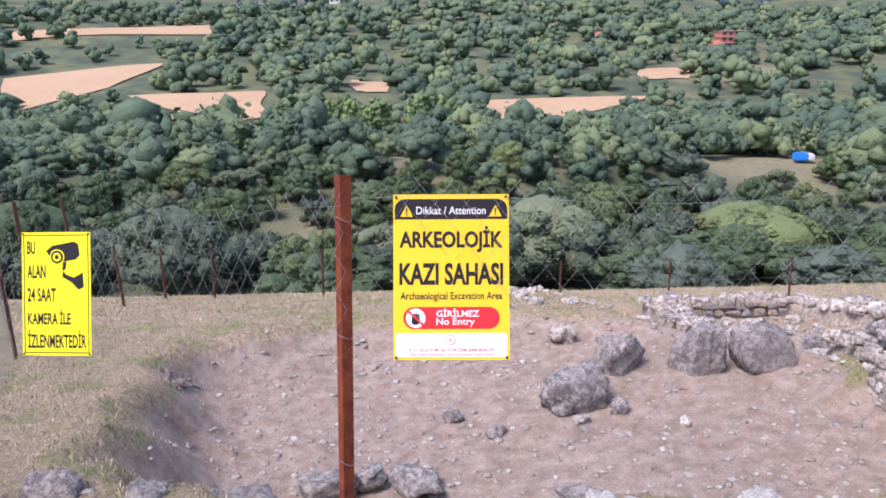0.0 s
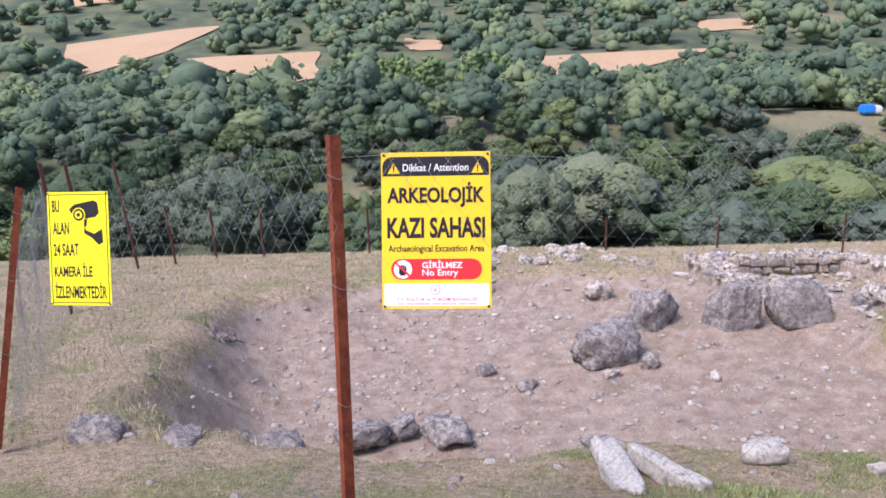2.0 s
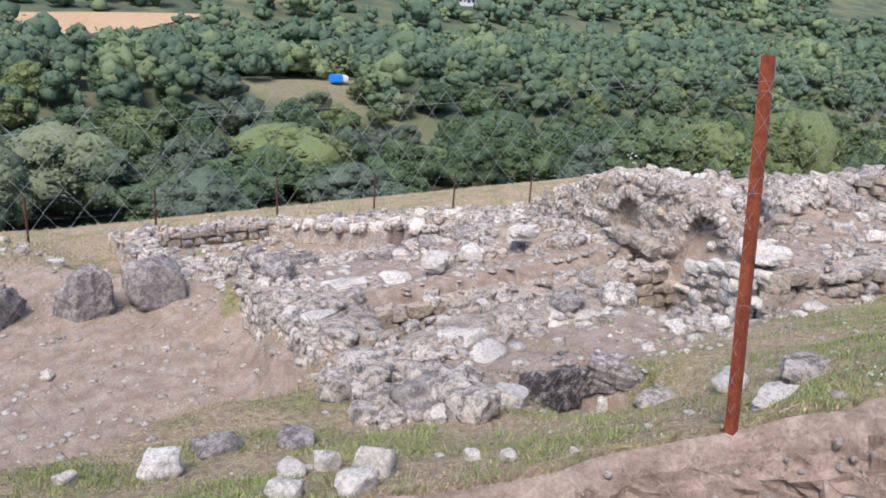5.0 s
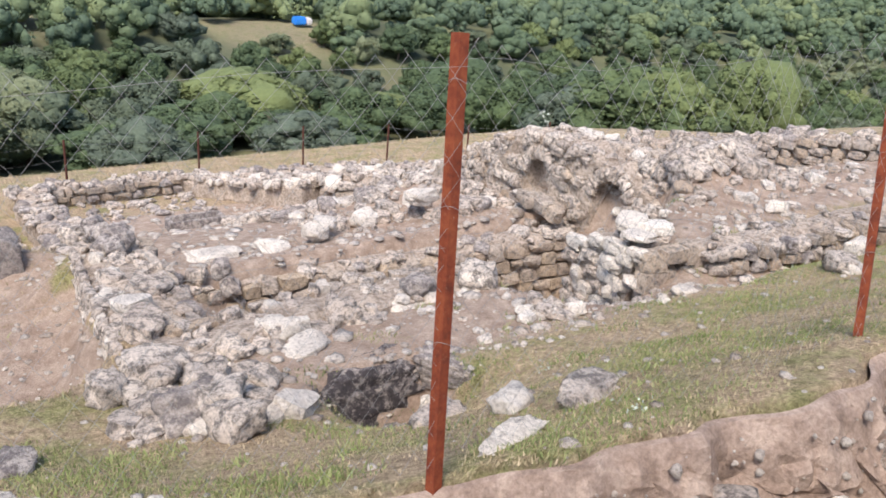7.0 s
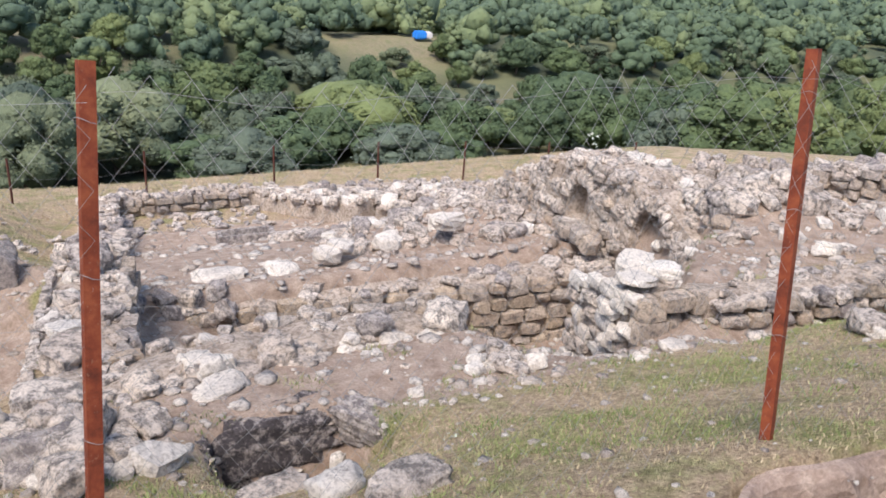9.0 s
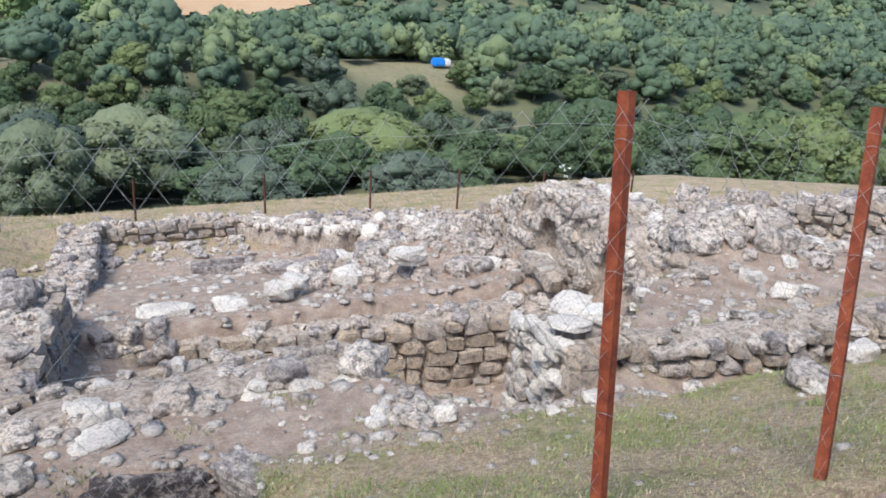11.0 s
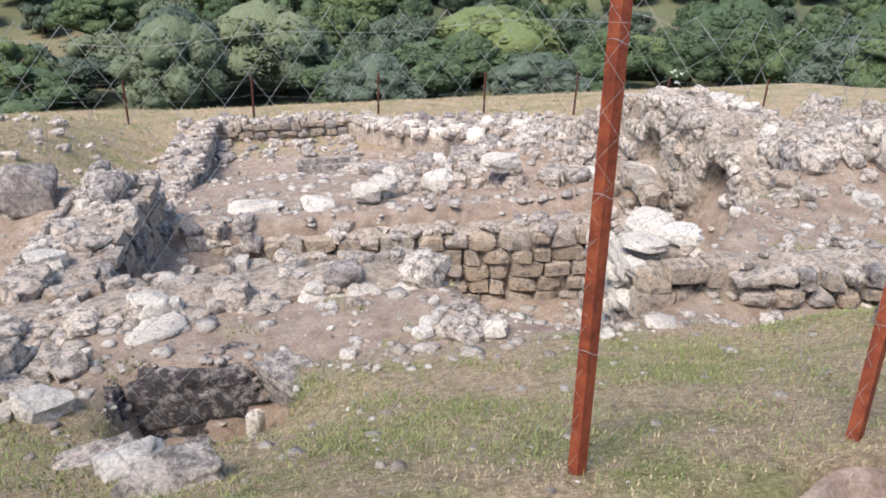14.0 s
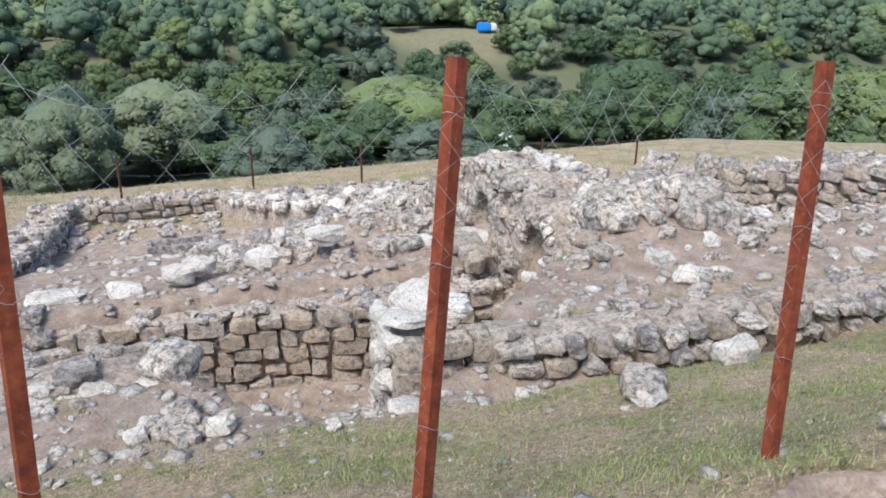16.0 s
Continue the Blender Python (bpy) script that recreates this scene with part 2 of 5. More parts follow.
def land(x, y):
    """Height of the ground."""
    x, y = np.asarray(x, float), np.asarray(y, float)
    ruin, lawn = np.interp(y, RUIN_Y, RUIN_Z), np.interp(y, LAWN_Y, LAWN_Z)
    east = smooth(5.0 - 2.6 * smooth(10.3, 13.5, y), 6.0 - 0.5 * smooth(10.3, 13.5, y), x) * smooth(5.5, 8.0, y) + smooth(1.5, 5.0, x) * (1 - smooth(5.5, 8.0, y))
    z = lawn + (ruin - lawn) * east
    # terrace with scree behind the low wall
    terrace = -2.95 - 0.24 * np.clip(y - 7.2, 0, 30)
    west = np.interp(y, [5.8, 6.4, 7.2, 8.2], [11.3, 11.5, 12.3, 13.6])
    z = z + (terrace - z) * smooth(west - 0.25, west + 0.25, x) * smooth(5.75, 6.0, y) * (1 - smooth(13.0, 18.0, y))
    z = z + 0.6 * np.exp(-((x - 11.9) / 1.7) ** 2 - ((y - 12.6) / 1.2) ** 2)
    z = z - 0.5 * np.exp(-((x - 17.0) / 1.3) ** 2 - ((y - 10.4) / 1.7) ** 2)
    z = z + 0.55 * np.exp(-((x - 14.5) / 1.0) ** 2 - ((y - 8.3) / 0.8) ** 2)
    # excavated hollow
    floor = -4.36 + 0.07 * np.clip(x - 1, -2, 4) + 0.04 * np.clip(y - 10, 0, 3)
    z = z + (np.minimum(floor, z) - z) * pit_mask(x, y)
    # sunken room before the coursed wall, and the open grave
    z = z + (-5.45 - z) * box_mask(x, y + 1.05 * smooth(8.6, 9.4, x), 5.8, 13.3, 7.15, 11.6, 0.28) * (1 - smooth(9.95, 10.3, y)) * (1 - smooth(west - 0.5, west + 0.1, x)) * (0.2 + 0.8 * smooth(6.2, 8.0, x))
    z = z - 0.7 * box_mask(x, y, 6.1, 7.25, 4.7, 5.32, 0.08)
    z = z - 0.45 * np.exp(-((x - 6.7) / 0.8) ** 2 - ((y - 4.5) / 0.5) ** 2)
    # ground dug away round the pier and along the low wall
    z = z - 0.5 * np.exp(-((x - 10.0) / 0.75) ** 2 - ((y - 6.2) / 0.6) ** 2)
    z = z - 0.2 * box_mask(x, y, 11.0, 14.5, 5.0, 5.6, 0.25)
    # ditch between the footpath and the fence
    lip = np.interp(x, DITCH_X, DITCH_Y) + 0.06 * np.sin(x * 4.1) + 0.04 * np.sin(x * 9.7)
    cut = smooth(2.0, 3.2, x) * smooth(0.75, 1.1, y) * (1 - smooth(lip - 0.1, lip + 0.12, y))
    z = z - 1.0 * cut
    near = 1 - smooth(22, 32, y)
    z = z + near * (0.035 * ripple(x, y, 1.3) + 0.02 * ripple(x, y, 3.7)) * smooth(0.9, 2.0, y)
    # far valley
    v = np.interp(y, VALLEY_Y, VALLEY_Z)
    roll = ripple(x, y, 0.011) * np.clip(y - 120, 0, 900) * 0.012
    hill = np.clip(np.abs(x - 60) - 250, 0, 4000) * 0.03 * smooth(200, 600, y)
    v = v + roll + hill * np.where(x > 0, 1.3, 0.25)
    out = smooth(26.5, 30.0, y)
    z = z + (v - z) * out
    side = np.clip(np.abs(x - 4) - 24, 0, 4000)
    return z - (1 - smooth(30, 120, y)) * side * np.where(x > 4, 0.10, 0.22) * (1 - smooth(60, 400, side)) * smooth(-2, 12, y)


def bareness(x, y):
    b = smooth(0.1, 0.5, pit_mask(x, y)) * (1.0 - 0.38 * smooth(-1.0, 1.5, x) * smooth(7.5, 10.0, y))
    b = np.maximum(b, 0.8 * box_mask(x, y, 5.7, 12.8, 5.0, 19.0, 0.4))
    b = np.maximum(b, 0.72 * box_mask(x, y, 11.2, 20, 5.9, 13.0, 0.6))
    b = np.maximum(b, 0.6 * box_mask(x, y, 5.3, 9.6, 4.9, 6.5, 0.4))
    lip = np.interp(x, DITCH_X, DITCH_Y)
    b = np.maximum(b, smooth(2.1, 3.2, x) * smooth(0.8, 1.2, y) * (1 - smooth(lip - 0.08, lip + 0.08, y)))
    b = np.maximum(b, 0.5 * (1 - smooth(0.7, 1.3, y)))
    b = np.where(y < 22, b, np.minimum(b, 0.15))
    return np.clip(b - 0.15 * box_mask(x, y, -30, 30, 21.5, 30, 1.0), 0, 1)


def steps(near0, near1, near_step, far0, far1, grow):
    mid = list(np.arange(near0, near1 + 1e-6, near_step))
    s, v = near_step, near1
    while v < far1:
        s *= grow
        v += s
        mid.append(min(v, far1))
    s, v = near_step, near0
    while v > far0:
        s *= grow
        v -= s
        mid.insert(0, max(v, far0))
    return np.array(mid)


def sheet(name, xs, ys, height, material):
    gx, gy = np.meshgrid(xs, ys)
    verts = np.stack([gx.ravel(), gy.ravel(), height(gx, gy).ravel()], 1)
    nx, ny = len(xs), len(ys)
    i = (np.arange(ny - 1)[:, None] * nx + np.arange(nx - 1)[None, :]).ravel()
    faces = np.stack([i, i + 1, i + nx + 1, i + nx], 1)
    me = quads_mesh(name, verts, faces)
    me.materials.append(material)
    me.shade_smooth()
    return new(name, me), verts


def quads_mesh(name, verts, faces):
    """A mesh from arrays of corners and of faces that all have the same number of corners."""
    me = bpy.data.meshes.new(name)
    n, k = faces.shape
    me.vertices.add(len(verts))
    me.vertices.foreach_set("co", verts.astype(np.float32).ravel())
    me.loops.add(n * k)
    me.loops.foreach_set("vertex_index", faces.astype(np.int32).ravel())
    me.polygons.add(n)
    me.polygons.foreach_set("loop_start", (np.arange(n) * k).astype(np.int32))
    me.update(calc_edges=True)
    return me


MEADOWS = [(39, 84, 5, 5), (72, 205, 26, 22), (172, 203, 7, 7), (155, 378, 20, 14), (318, 414, 34, 14), (27, 43, 3, 6), (-3.5, 62, 4, 9), (48, 60, 5, 7), (8, 92, 7, 10)]
GX = steps(-9.0, 19.5, 0.13, -3600, 3600, 1.075)
GY = steps(0.6, 28.5, 0.13, -60, 4700, 1.06)
ground, ground_verts = sheet("ground", GX, GY, land, GROUND)
tagged(ground, "dry grassy hillside with bare pinkish soil falling to a wooded valley", "ground", kind="structure")
bare = ground.data.attributes.new("bare", "FLOAT", "POINT")
bare.data.foreach_set("value", bareness(ground_verts[:, 0], ground_verts[:, 1]).astype(np.float32))
wood = ground.data.attributes.new("wood", "FLOAT", "POINT")
open_land = sum(np.exp(-((ground_verts[:, 0] - a) / r) ** 2 - ((ground_verts[:, 1] - b) / s) ** 2) for a, b, r, s in MEADOWS)
wood.data.foreach_set("value", (smooth(31, 36, ground_verts[:, 1]) * (1 - np.clip(open_land * 1.6, 0, 0.36))).astype(np.float32))


def lay(x, y):
    return float(land(x, y))


# ---- helpers for things ----
def thing(name, label, category, at=(0, 0, 0), group="", kind=""):
    ob = new(name)
    ob.location = at
    ob.empty_display_size = 0.1
    return tagged(ob, label, category, group, kind)


def under(child, parent):
    child.parent = parent
    child.matrix_parent_inverse = Matrix.Translation(parent.location).inverted()
    return child


def part(name, bm, material, parent, label=""):
    me = bpy.data.meshes.new(name)
    bm.to_mesh(me)
    bm.free()
    me.materials.append(material)
    ob = new(name, me)
    if label:
        ob["label"] = label
    if parent is not None:
        under(ob, parent)
    return ob


def box(bm, x0, x1, y0, y1, z0, z1, bevel=0.0):
    m = Matrix.LocRotScale(((x0 + x1) / 2, (y0 + y1) / 2, (z0 + z1) / 2), None, (x1 - x0, y1 - y0, z1 - z0))
    made = bmesh.ops.create_cube(bm, size=1, matrix=m)["verts"]
    if bevel:
        edges = list({e for v in made for e in v.link_edges})
        bmesh.ops.bevel(bm, geom=edges, offset=bevel, segments=2, affect="EDGES")
    return made


def lump(bm, seed, cuts, square, rough, size=(1, 1, 1), freq=1.6):
    """A weathered stone of unit size: square 0 is round, 1 is a block."""
    bmesh.ops.create_cube(bm, size=1)
    bmesh.ops.subdivide_edges(bm, edges=bm.edges[:], cuts=cuts, use_grid_fill=True)
    rng = random.Random(seed)
    off = Vector((rng.uniform(-50, 50), rng.uniform(-50, 50), rng.uniform(-50, 50)))
    planes = [(Vector((rng.gauss(0, 1), rng.gauss(0, 1), rng.gauss(0, 1))).normalized(), rng.uniform(0.36, 0.5)) for _ in range(5)]
    for v in bm.verts:
        ball = v.co.normalized() * 0.56
        p = v.co * square + ball * (1 - square)
        for n, d in planes:
            over = p.dot(n) - d
            if over > 0:
                p -= n * over * 0.85
        h = noise.fractal(p * freq * 1.5 + off, 0.8, 2.1, 5) * rough
        p += p.normalized() * h
        v.co = Vector((p.x * size[0], p.y * size[1], p.z * size[2]))
    for f in bm.faces:
        f.smooth = cuts > 3


def stone_mesh(name, seed, cuts, square, rough, material, freq=1.6):
    bm = bmesh.new()
    lump(bm, seed, cuts, square, rough, freq=freq)
    me = bpy.data.meshes.new(name)
    bm.to_mesh(me)
    bm.free()
    me.materials.append(material)
    return me


BLOCKS = [stone_mesh("block", 10 + i, 2, 0.84, 0.07, MASONRY) for i in range(8)]
HONEY = [stone_mesh("block", 20 + i, 2, 0.8, 0.07, HONEY_STONE) for i in range(5)]
ROUGH = [stone_mesh("stone", 40 + i, 3, 0.6, 0.12, LIMESTONE) for i in range(10)]
GREY = [stone_mesh("stone", 70 + i, 3, 0.6, 0.12, LICHEN_STONE) for i in range(6)]
WHITE = [stone_mesh("stone", 90 + i, 3, 0.66, 0.11, WHITE_STONE) for i in range(6)]
CHUNK = [stone_mesh("stone", 110 + i, 6, 0.62, 0.17, (LIMESTONE, WHITE_STONE, LICHEN_STONE)[i % 3], 2.2) for i in range(9)]
rng = random.Random(7)


def piece(me, parent, x, y, z, sx, sy, sz, rz=0.0, tip=0.12, name="stone"):
    ob = new(name, me)
    ob.matrix_basis = Matrix.LocRotScale((x, y, z), Euler((rng.uniform(-tip, tip), rng.uniform(-tip, tip), rz)), (sx * 0.9, sy * 0.9, sz * 0.9))
    return under(ob, parent)


def boulder(name, label, x, y, w, d, h, rz, seed, material, sink=0.12, square=0.5, rough=0.2, cuts=7, freq=1.6, z=None, category="rock"):
    bm = bmesh.new()
    lump(bm, seed, cuts, square, rough, freq=freq)
    me = bpy.data.meshes.new(name)
    bm.to_mesh(me)
    bm.free()
    me.materials.append(material)
    ob = new(name, me)
    zz = lay(x, y) if z is None else z
    ob.matrix_basis = Matrix.LocRotScale((x, y, zz + h * (0.5 - sink)), Euler((0, 0, rz)), (w, d, h))
    return tagged(ob, label, category)


def core_mesh(name, pts, width, tops, depth, seed, parent, material=None, jag=0.1, step=0.16):
    """The rubble core of a wall along the line pts, with a ragged top, sunk into the ground."""
    bm = bmesh.new()
    line = []
    for (xa, ya), (xb, yb), ta, tb in zip(pts, pts[1:], tops, tops[1:]):
        n = max(2, int(math.hypot(xb - xa, yb - ya) / step))
        line += [(xa + (xb - xa) * i / n, ya + (yb - ya) * i / n, ta + (tb - ta) * i / n) for i in range(n)]
    line.append((*pts[-1], tops[-1]))
    rows = []
    off = Vector((seed * 3.7, seed * 1.3, 0))
    for i, (x, y, top) in enumerate(line):
        xa, ya, _ = line[max(0, i - 1)]
        xb, yb, _ = line[min(len(line) - 1, i + 1)]
        t = Vector((xb - xa, yb - ya, 0)).normalized()
        nrm = Vector((-t.y, t.x, 0))
        prof = [(-0.5, -depth), (-0.5, -depth * 0.66), (-0.5, -depth * 0.33), (-0.46, -0.06), (-0.2, 0), (0.1, 0), (0.42, -0.05), (0.5, -depth * 0.33), (0.5, -depth * 0.66), (0.5, -depth)]
        row = []
        for k, (u, h) in enumerate(prof):
            p = Vector((x, y, top + h)) + nrm * u * width
            p += noise.noise_vector(p * 1.9 + off) * jag + noise.noise_vector(p * 5.3 + off) * jag * 0.5
            row.append(bm.verts.new(p))
        rows.append(row)
    for a, b in zip(rows, rows[1:]):
        for k in range(len(a) - 1):
            bm.faces.new((a[k], a[k + 1], b[k + 1], b[k]))
    bm.faces.new(rows[0])
    bm.faces.new(list(reversed(rows[-1])))
    bmesh.ops.recalc_face_normals(bm, faces=bm.faces[:])
    return part(name, bm, material or CORE, parent)


def along(pts, tops, s):
    """The place, heading and top at the distance s along a line."""
    for (xa, ya), (xb, yb), ta, tb in zip(pts, pts[1:], tops, tops[1:]):
        d = math.hypot(xb - xa, yb - ya)
        if s <= d or (xb, yb) == pts[-1]:
            u = min(1, s / d)
            return xa + (xb - xa) * u, ya + (yb - ya) * u, math.atan2(yb - ya, xb - xa), ta + (tb - ta) * u
        s -= d


def length(pts):
    return sum(math.hypot(b[0] - a[0], b[1] - a[1]) for a, b in zip(pts, pts[1:]))


def courses(wall, pts, tops, side, height, course, wide, meshes, skew=0.12, proud=0.1, ragged=0.0):
    """Lays stones in courses on one face of a wall. side: +1 lies to the left of the line, -1 to the right; given with the half width."""
    total = length(pts)
    half = abs(side)
    sgn = 1 if side > 0 else -1
    n = int(height / course)
    for k in range(n):
        s = rng.uniform(0, wide)
        while s < total:
            w = wide * rng.uniform(0.6, 1.5)
            x, y, a, top = along(pts, tops, min(total, s + w / 2))
            z = top - course * (k + 0.5) + rng.uniform(-0.02, 0.02)
            if not (k == 0 and rng.random() < ragged):
                px, py = x - math.sin(a) * sgn * half, y + math.cos(a) * sgn * half
                piece(rng.choice(meshes), wall, px, py, z, w * 1.02, proud * 2 * rng.uniform(0.9, 1.3), course * rng.uniform(0.9, 1.15), a + rng.uniform(-skew, skew), 0.09)
            s += w


def crest(wall, pts, tops, width, count, lo, hi, meshes, flat=0.8, lift=0.0):
    """Scatters rough stones over the top of a ruined wall."""
    total = length(pts)
    for _ in range(count):
        x, y, a, top = along(pts, tops, rng.uniform(0, total))
        u = rng.uniform(-0.5, 0.5) * width
        w = lo + (hi - lo) * 0.85 * rng.random() ** 1.4
        piece(rng.choice(meshes), wall, x - math.sin(a) * u, y + math.cos(a) * u, top + lift + w * flat * rng.uniform(0.0, 0.25), w * rng.uniform(1, 1.4), w * rng.uniform(0.8, 1.1), w * flat * rng.uniform(0.8, 1.3), rng.uniform(0, 6.3), 0.25)


# ---- ruins ----
def ruin_wall(name, label, pts, tops, width, depth, seed, jag=0.1):
    w = thing(name, label, "ruined wall", (*pts[0], tops[0]), "ruined walls")
    core_mesh("core", pts, width, tops, depth, seed, w, jag=jag)
    return w


# near rubble wall
P1, T1 = [(5.2, 6.45), (6.3, 6.6), (7.8, 6.9), (8.7, 6.75)], [-3.14, -3.1, -3.18, -3.2]
near_wall = ruin_wall("ruined_wall", "low ruined wall of large rough pale limestone blocks", P1, T1, 0.75, 1.9, 1)
courses(near_wall, P1, T1, -0.36, 0.31, 0.3, 0.5, CHUNK, 0.25, 0.2)
crest(near_wall, P1, T1, 0.75, 70, 0.06, 0.22, ROUGH + WHITE[:2], 0.75, -0.03)
courses(near_wall, P1, T1, 0.36, 1.4, 0.22, 0.34, BLOCKS)
for bx, by, bs in ((8.65, 6.6, 0.44), (7.9, 6.7, 0.34), (6.9, 6.45, 0.34), (6.25, 6.4, 0.36), (5.7, 6.3, 0.3)):
    piece(rng.choice(CHUNK), near_wall, bx, by, -3.16, bs * 1.2, bs, bs * 0.85, rng.uniform(0, 6), 0.15)

# thick wall corner over the hollow
P2, T2 = [(5.25, 5.2), (5.22, 6.5), (5.35, 8.2), (5.5, 9.8)], [-3.12, -3.14, -3.24, -3.4]
corner_wall = ruin_wall("ruined_wall", "thick broken wall with a plastered rubble face over the hollow", P2, T2, 0.8, 1.75, 2)
courses(corner_wall, P2, T2, 0.4, 0.85, 0.15, 0.2, ROUGH + WHITE[:3], 0.25, 0.05)
courses(corner_wall, P2, T2, -0.4, 1.6, 0.24, 0.36, BLOCKS + GREY[:2], 0.2, 0.1)
crest(corner_wall, P2, T2, 0.8, 100, 0.06, 0.27, ROUGH + WHITE[:2], 0.7, -0.05)
for k in range(9):
    piece(GREY[k % 6], corner_wall, 5.5 + 0.12 * math.sin(k * 2.1), 9.4 + k * 0.08, -3.3 + 0.08 * math.sin(k * 1.7), 0.3, 0.26, 0.26, k, 0.3)
for k, (bx, by, bw) in enumerate(((5.0, 6.2, 0.6), (5.15, 7.0, 0.62), (5.2, 8.5, 0.4), (5.5, 8.0, 0.5), (5.2, 7.6, 0.42), (5.3, 5.6, 0.45))):
    piece((ROUGH + WHITE)[k * 3 % 16], corner_wall, bx, by, -3.05 - 0.08 * (by - 6), bw * 0.95, bw * 0.7, bw * 0.4, k * 0.9, 0.1)

# side wall running down the slope
P3, T3 = [(5.5, 10.0), (5.54, 10.8), (5.62, 11.5), (5.78, 14.0), (5.95, 17.5), (6.1, 21.1)], [-3.42, -3.65, -4.45, -4.95, -5.68, -6.2]
side_wall = ruin_wall("ruined_wall", "long crumbling grey rubble wall running downhill", P3, T3, 0.6, 1.5, 3, 0.12)
crest(side_wall, P3, T3, 0.8, 110, 0.12, 0.36, ROUGH + GREY[:3], 0.75)
courses(side_wall, P3, T3, -0.3, 0.7, 0.24, 0.4, ROUGH + GREY[:3], 0.25, 0.14)

# coursed wall of the sunken room
P4, T4 = [(6.0, 10.5), (8.7, 10.35), (10.8, 10.1), (13.1, 9.9)], [-4.36, -4.38, -4.38, -4.32]
coursed_wall = ruin_wall("ruined_wall", "coursed masonry wall of squared honey and grey blocks", P4, T4, 0.7, 1.5, 4, 0.05)
courses(coursed_wall, P4, T4, -0.37, 1.2, 0.235, 0.34, HONEY + BLOCKS, 0.05, 0.11, 0.1)
crest(coursed_wall, P4, T4, 0.8, 70, 0.12, 0.34, ROUGH + GREY[:2], 0.6)
for k in range(16):
    piece((GREY + ROUGH)[k % 12], coursed_wall, 6.0 + 0.085 * k, 10.2 + 0.12 * math.sin(k * 2.3), -4.2 - 0.16 * (k % 4), 0.32, 0.3, 0.3, k * 1.3, 0.3)
for bx, by, bz, bw, bd, bh, rz in ((7.2, 11.0, -4.26, 0.85, 0.42, 0.15, -0.1), (8.8, 10.9, -4.14, 0.42, 0.36, 0.32, 0.5), (9.1, 11.2, -4.15, 0.5, 0.4, 0.3, 1.0),
                                   (8.1, 10.9, -4.25, 0.5, 0.45, 0.2, 0.2), (10.9, 11.2, -3.9, 0.6, 0.45, 0.28, 0.3)):
    piece(rng.choice(WHITE), coursed_wall, bx, by, bz, bw, bd, bh, rz, 0.08)

# pier and low wall on the near side
P5, T5 = [(10.78, 6.0), (10.84, 6.5), (10.92, 7.1)], [-2.84, -2.9, -3.12]
pier = ruin_wall("ruined_wall", "square masonry pier capped by white slabs", P5, T5, 0.62, 1.4, 5, 0.05)
courses(pier, P5, T5, 0.3, 1.3, 0.2, 0.3, ROUGH[:3] + WHITE, 0.06, 0.09)
crest(pier, P5, T5, 0.6, 16, 0.05, 0.14, ROUGH + WHITE[:2], 0.7)
for r in range(3):  # squared blocks of its front
    for c in range(3):
        w = (0.36, 0.42, 0.3)[(c + r) % 3]
        piece((BLOCKS + ROUGH)[(r * 5 + c * 2) % 12], pier, 10.58 + 0.33 * c + 0.03 * r, 5.86, -2.98 - 0.25 * r, w, 0.32, 0.275, 0.04 * (c - 1), 0.04)
for k in range(7):  # pale broken corner stones
    piece((WHITE + ROUGH)[k % 9], pier, 10.46, 5.95 + 0.16 * (k % 3), -2.92 - 0.12 * k, 0.2, 0.26, 0.17, 0.2 * k, 0.12)
for bx, by, bz, bw, bd, bh, rz in ((10.62, 6.1, -2.77, 0.44, 0.36, 0.14, 0.2), (11.05, 6.2, -2.76, 0.55, 0.32, 0.15, -0.4), (10.8, 6.4, -2.72, 0.5, 0.4, 0.13, 0.7)):
    piece(rng.choice(WHITE), pier, bx, by, bz, bw, bd, bh, rz, 0.1)
P6, T6 = [(11.3, 5.95), (12.6, 5.7), (13.9, 5.6), (15.5, 5.3), (17.3, 4.8)], [-2.88, -2.88, -2.82, -2.66, -2.48]
low_wall = ruin_wall("ruined_wall", "low dry-stone wall of weathered grey blocks", P6, T6, 0.5, 0.9, 6, 0.06)
courses(low_wall, P6, T6, -0.26, 0.5, 0.18, 0.25, GREY[:2] + BLOCKS[:5] + ROUGH, 0.12, 0.14)
crest(low_wall, P6, T6, 0.5, 40, 0.1, 0.26, ROUGH + GREY[:2], 0.55)

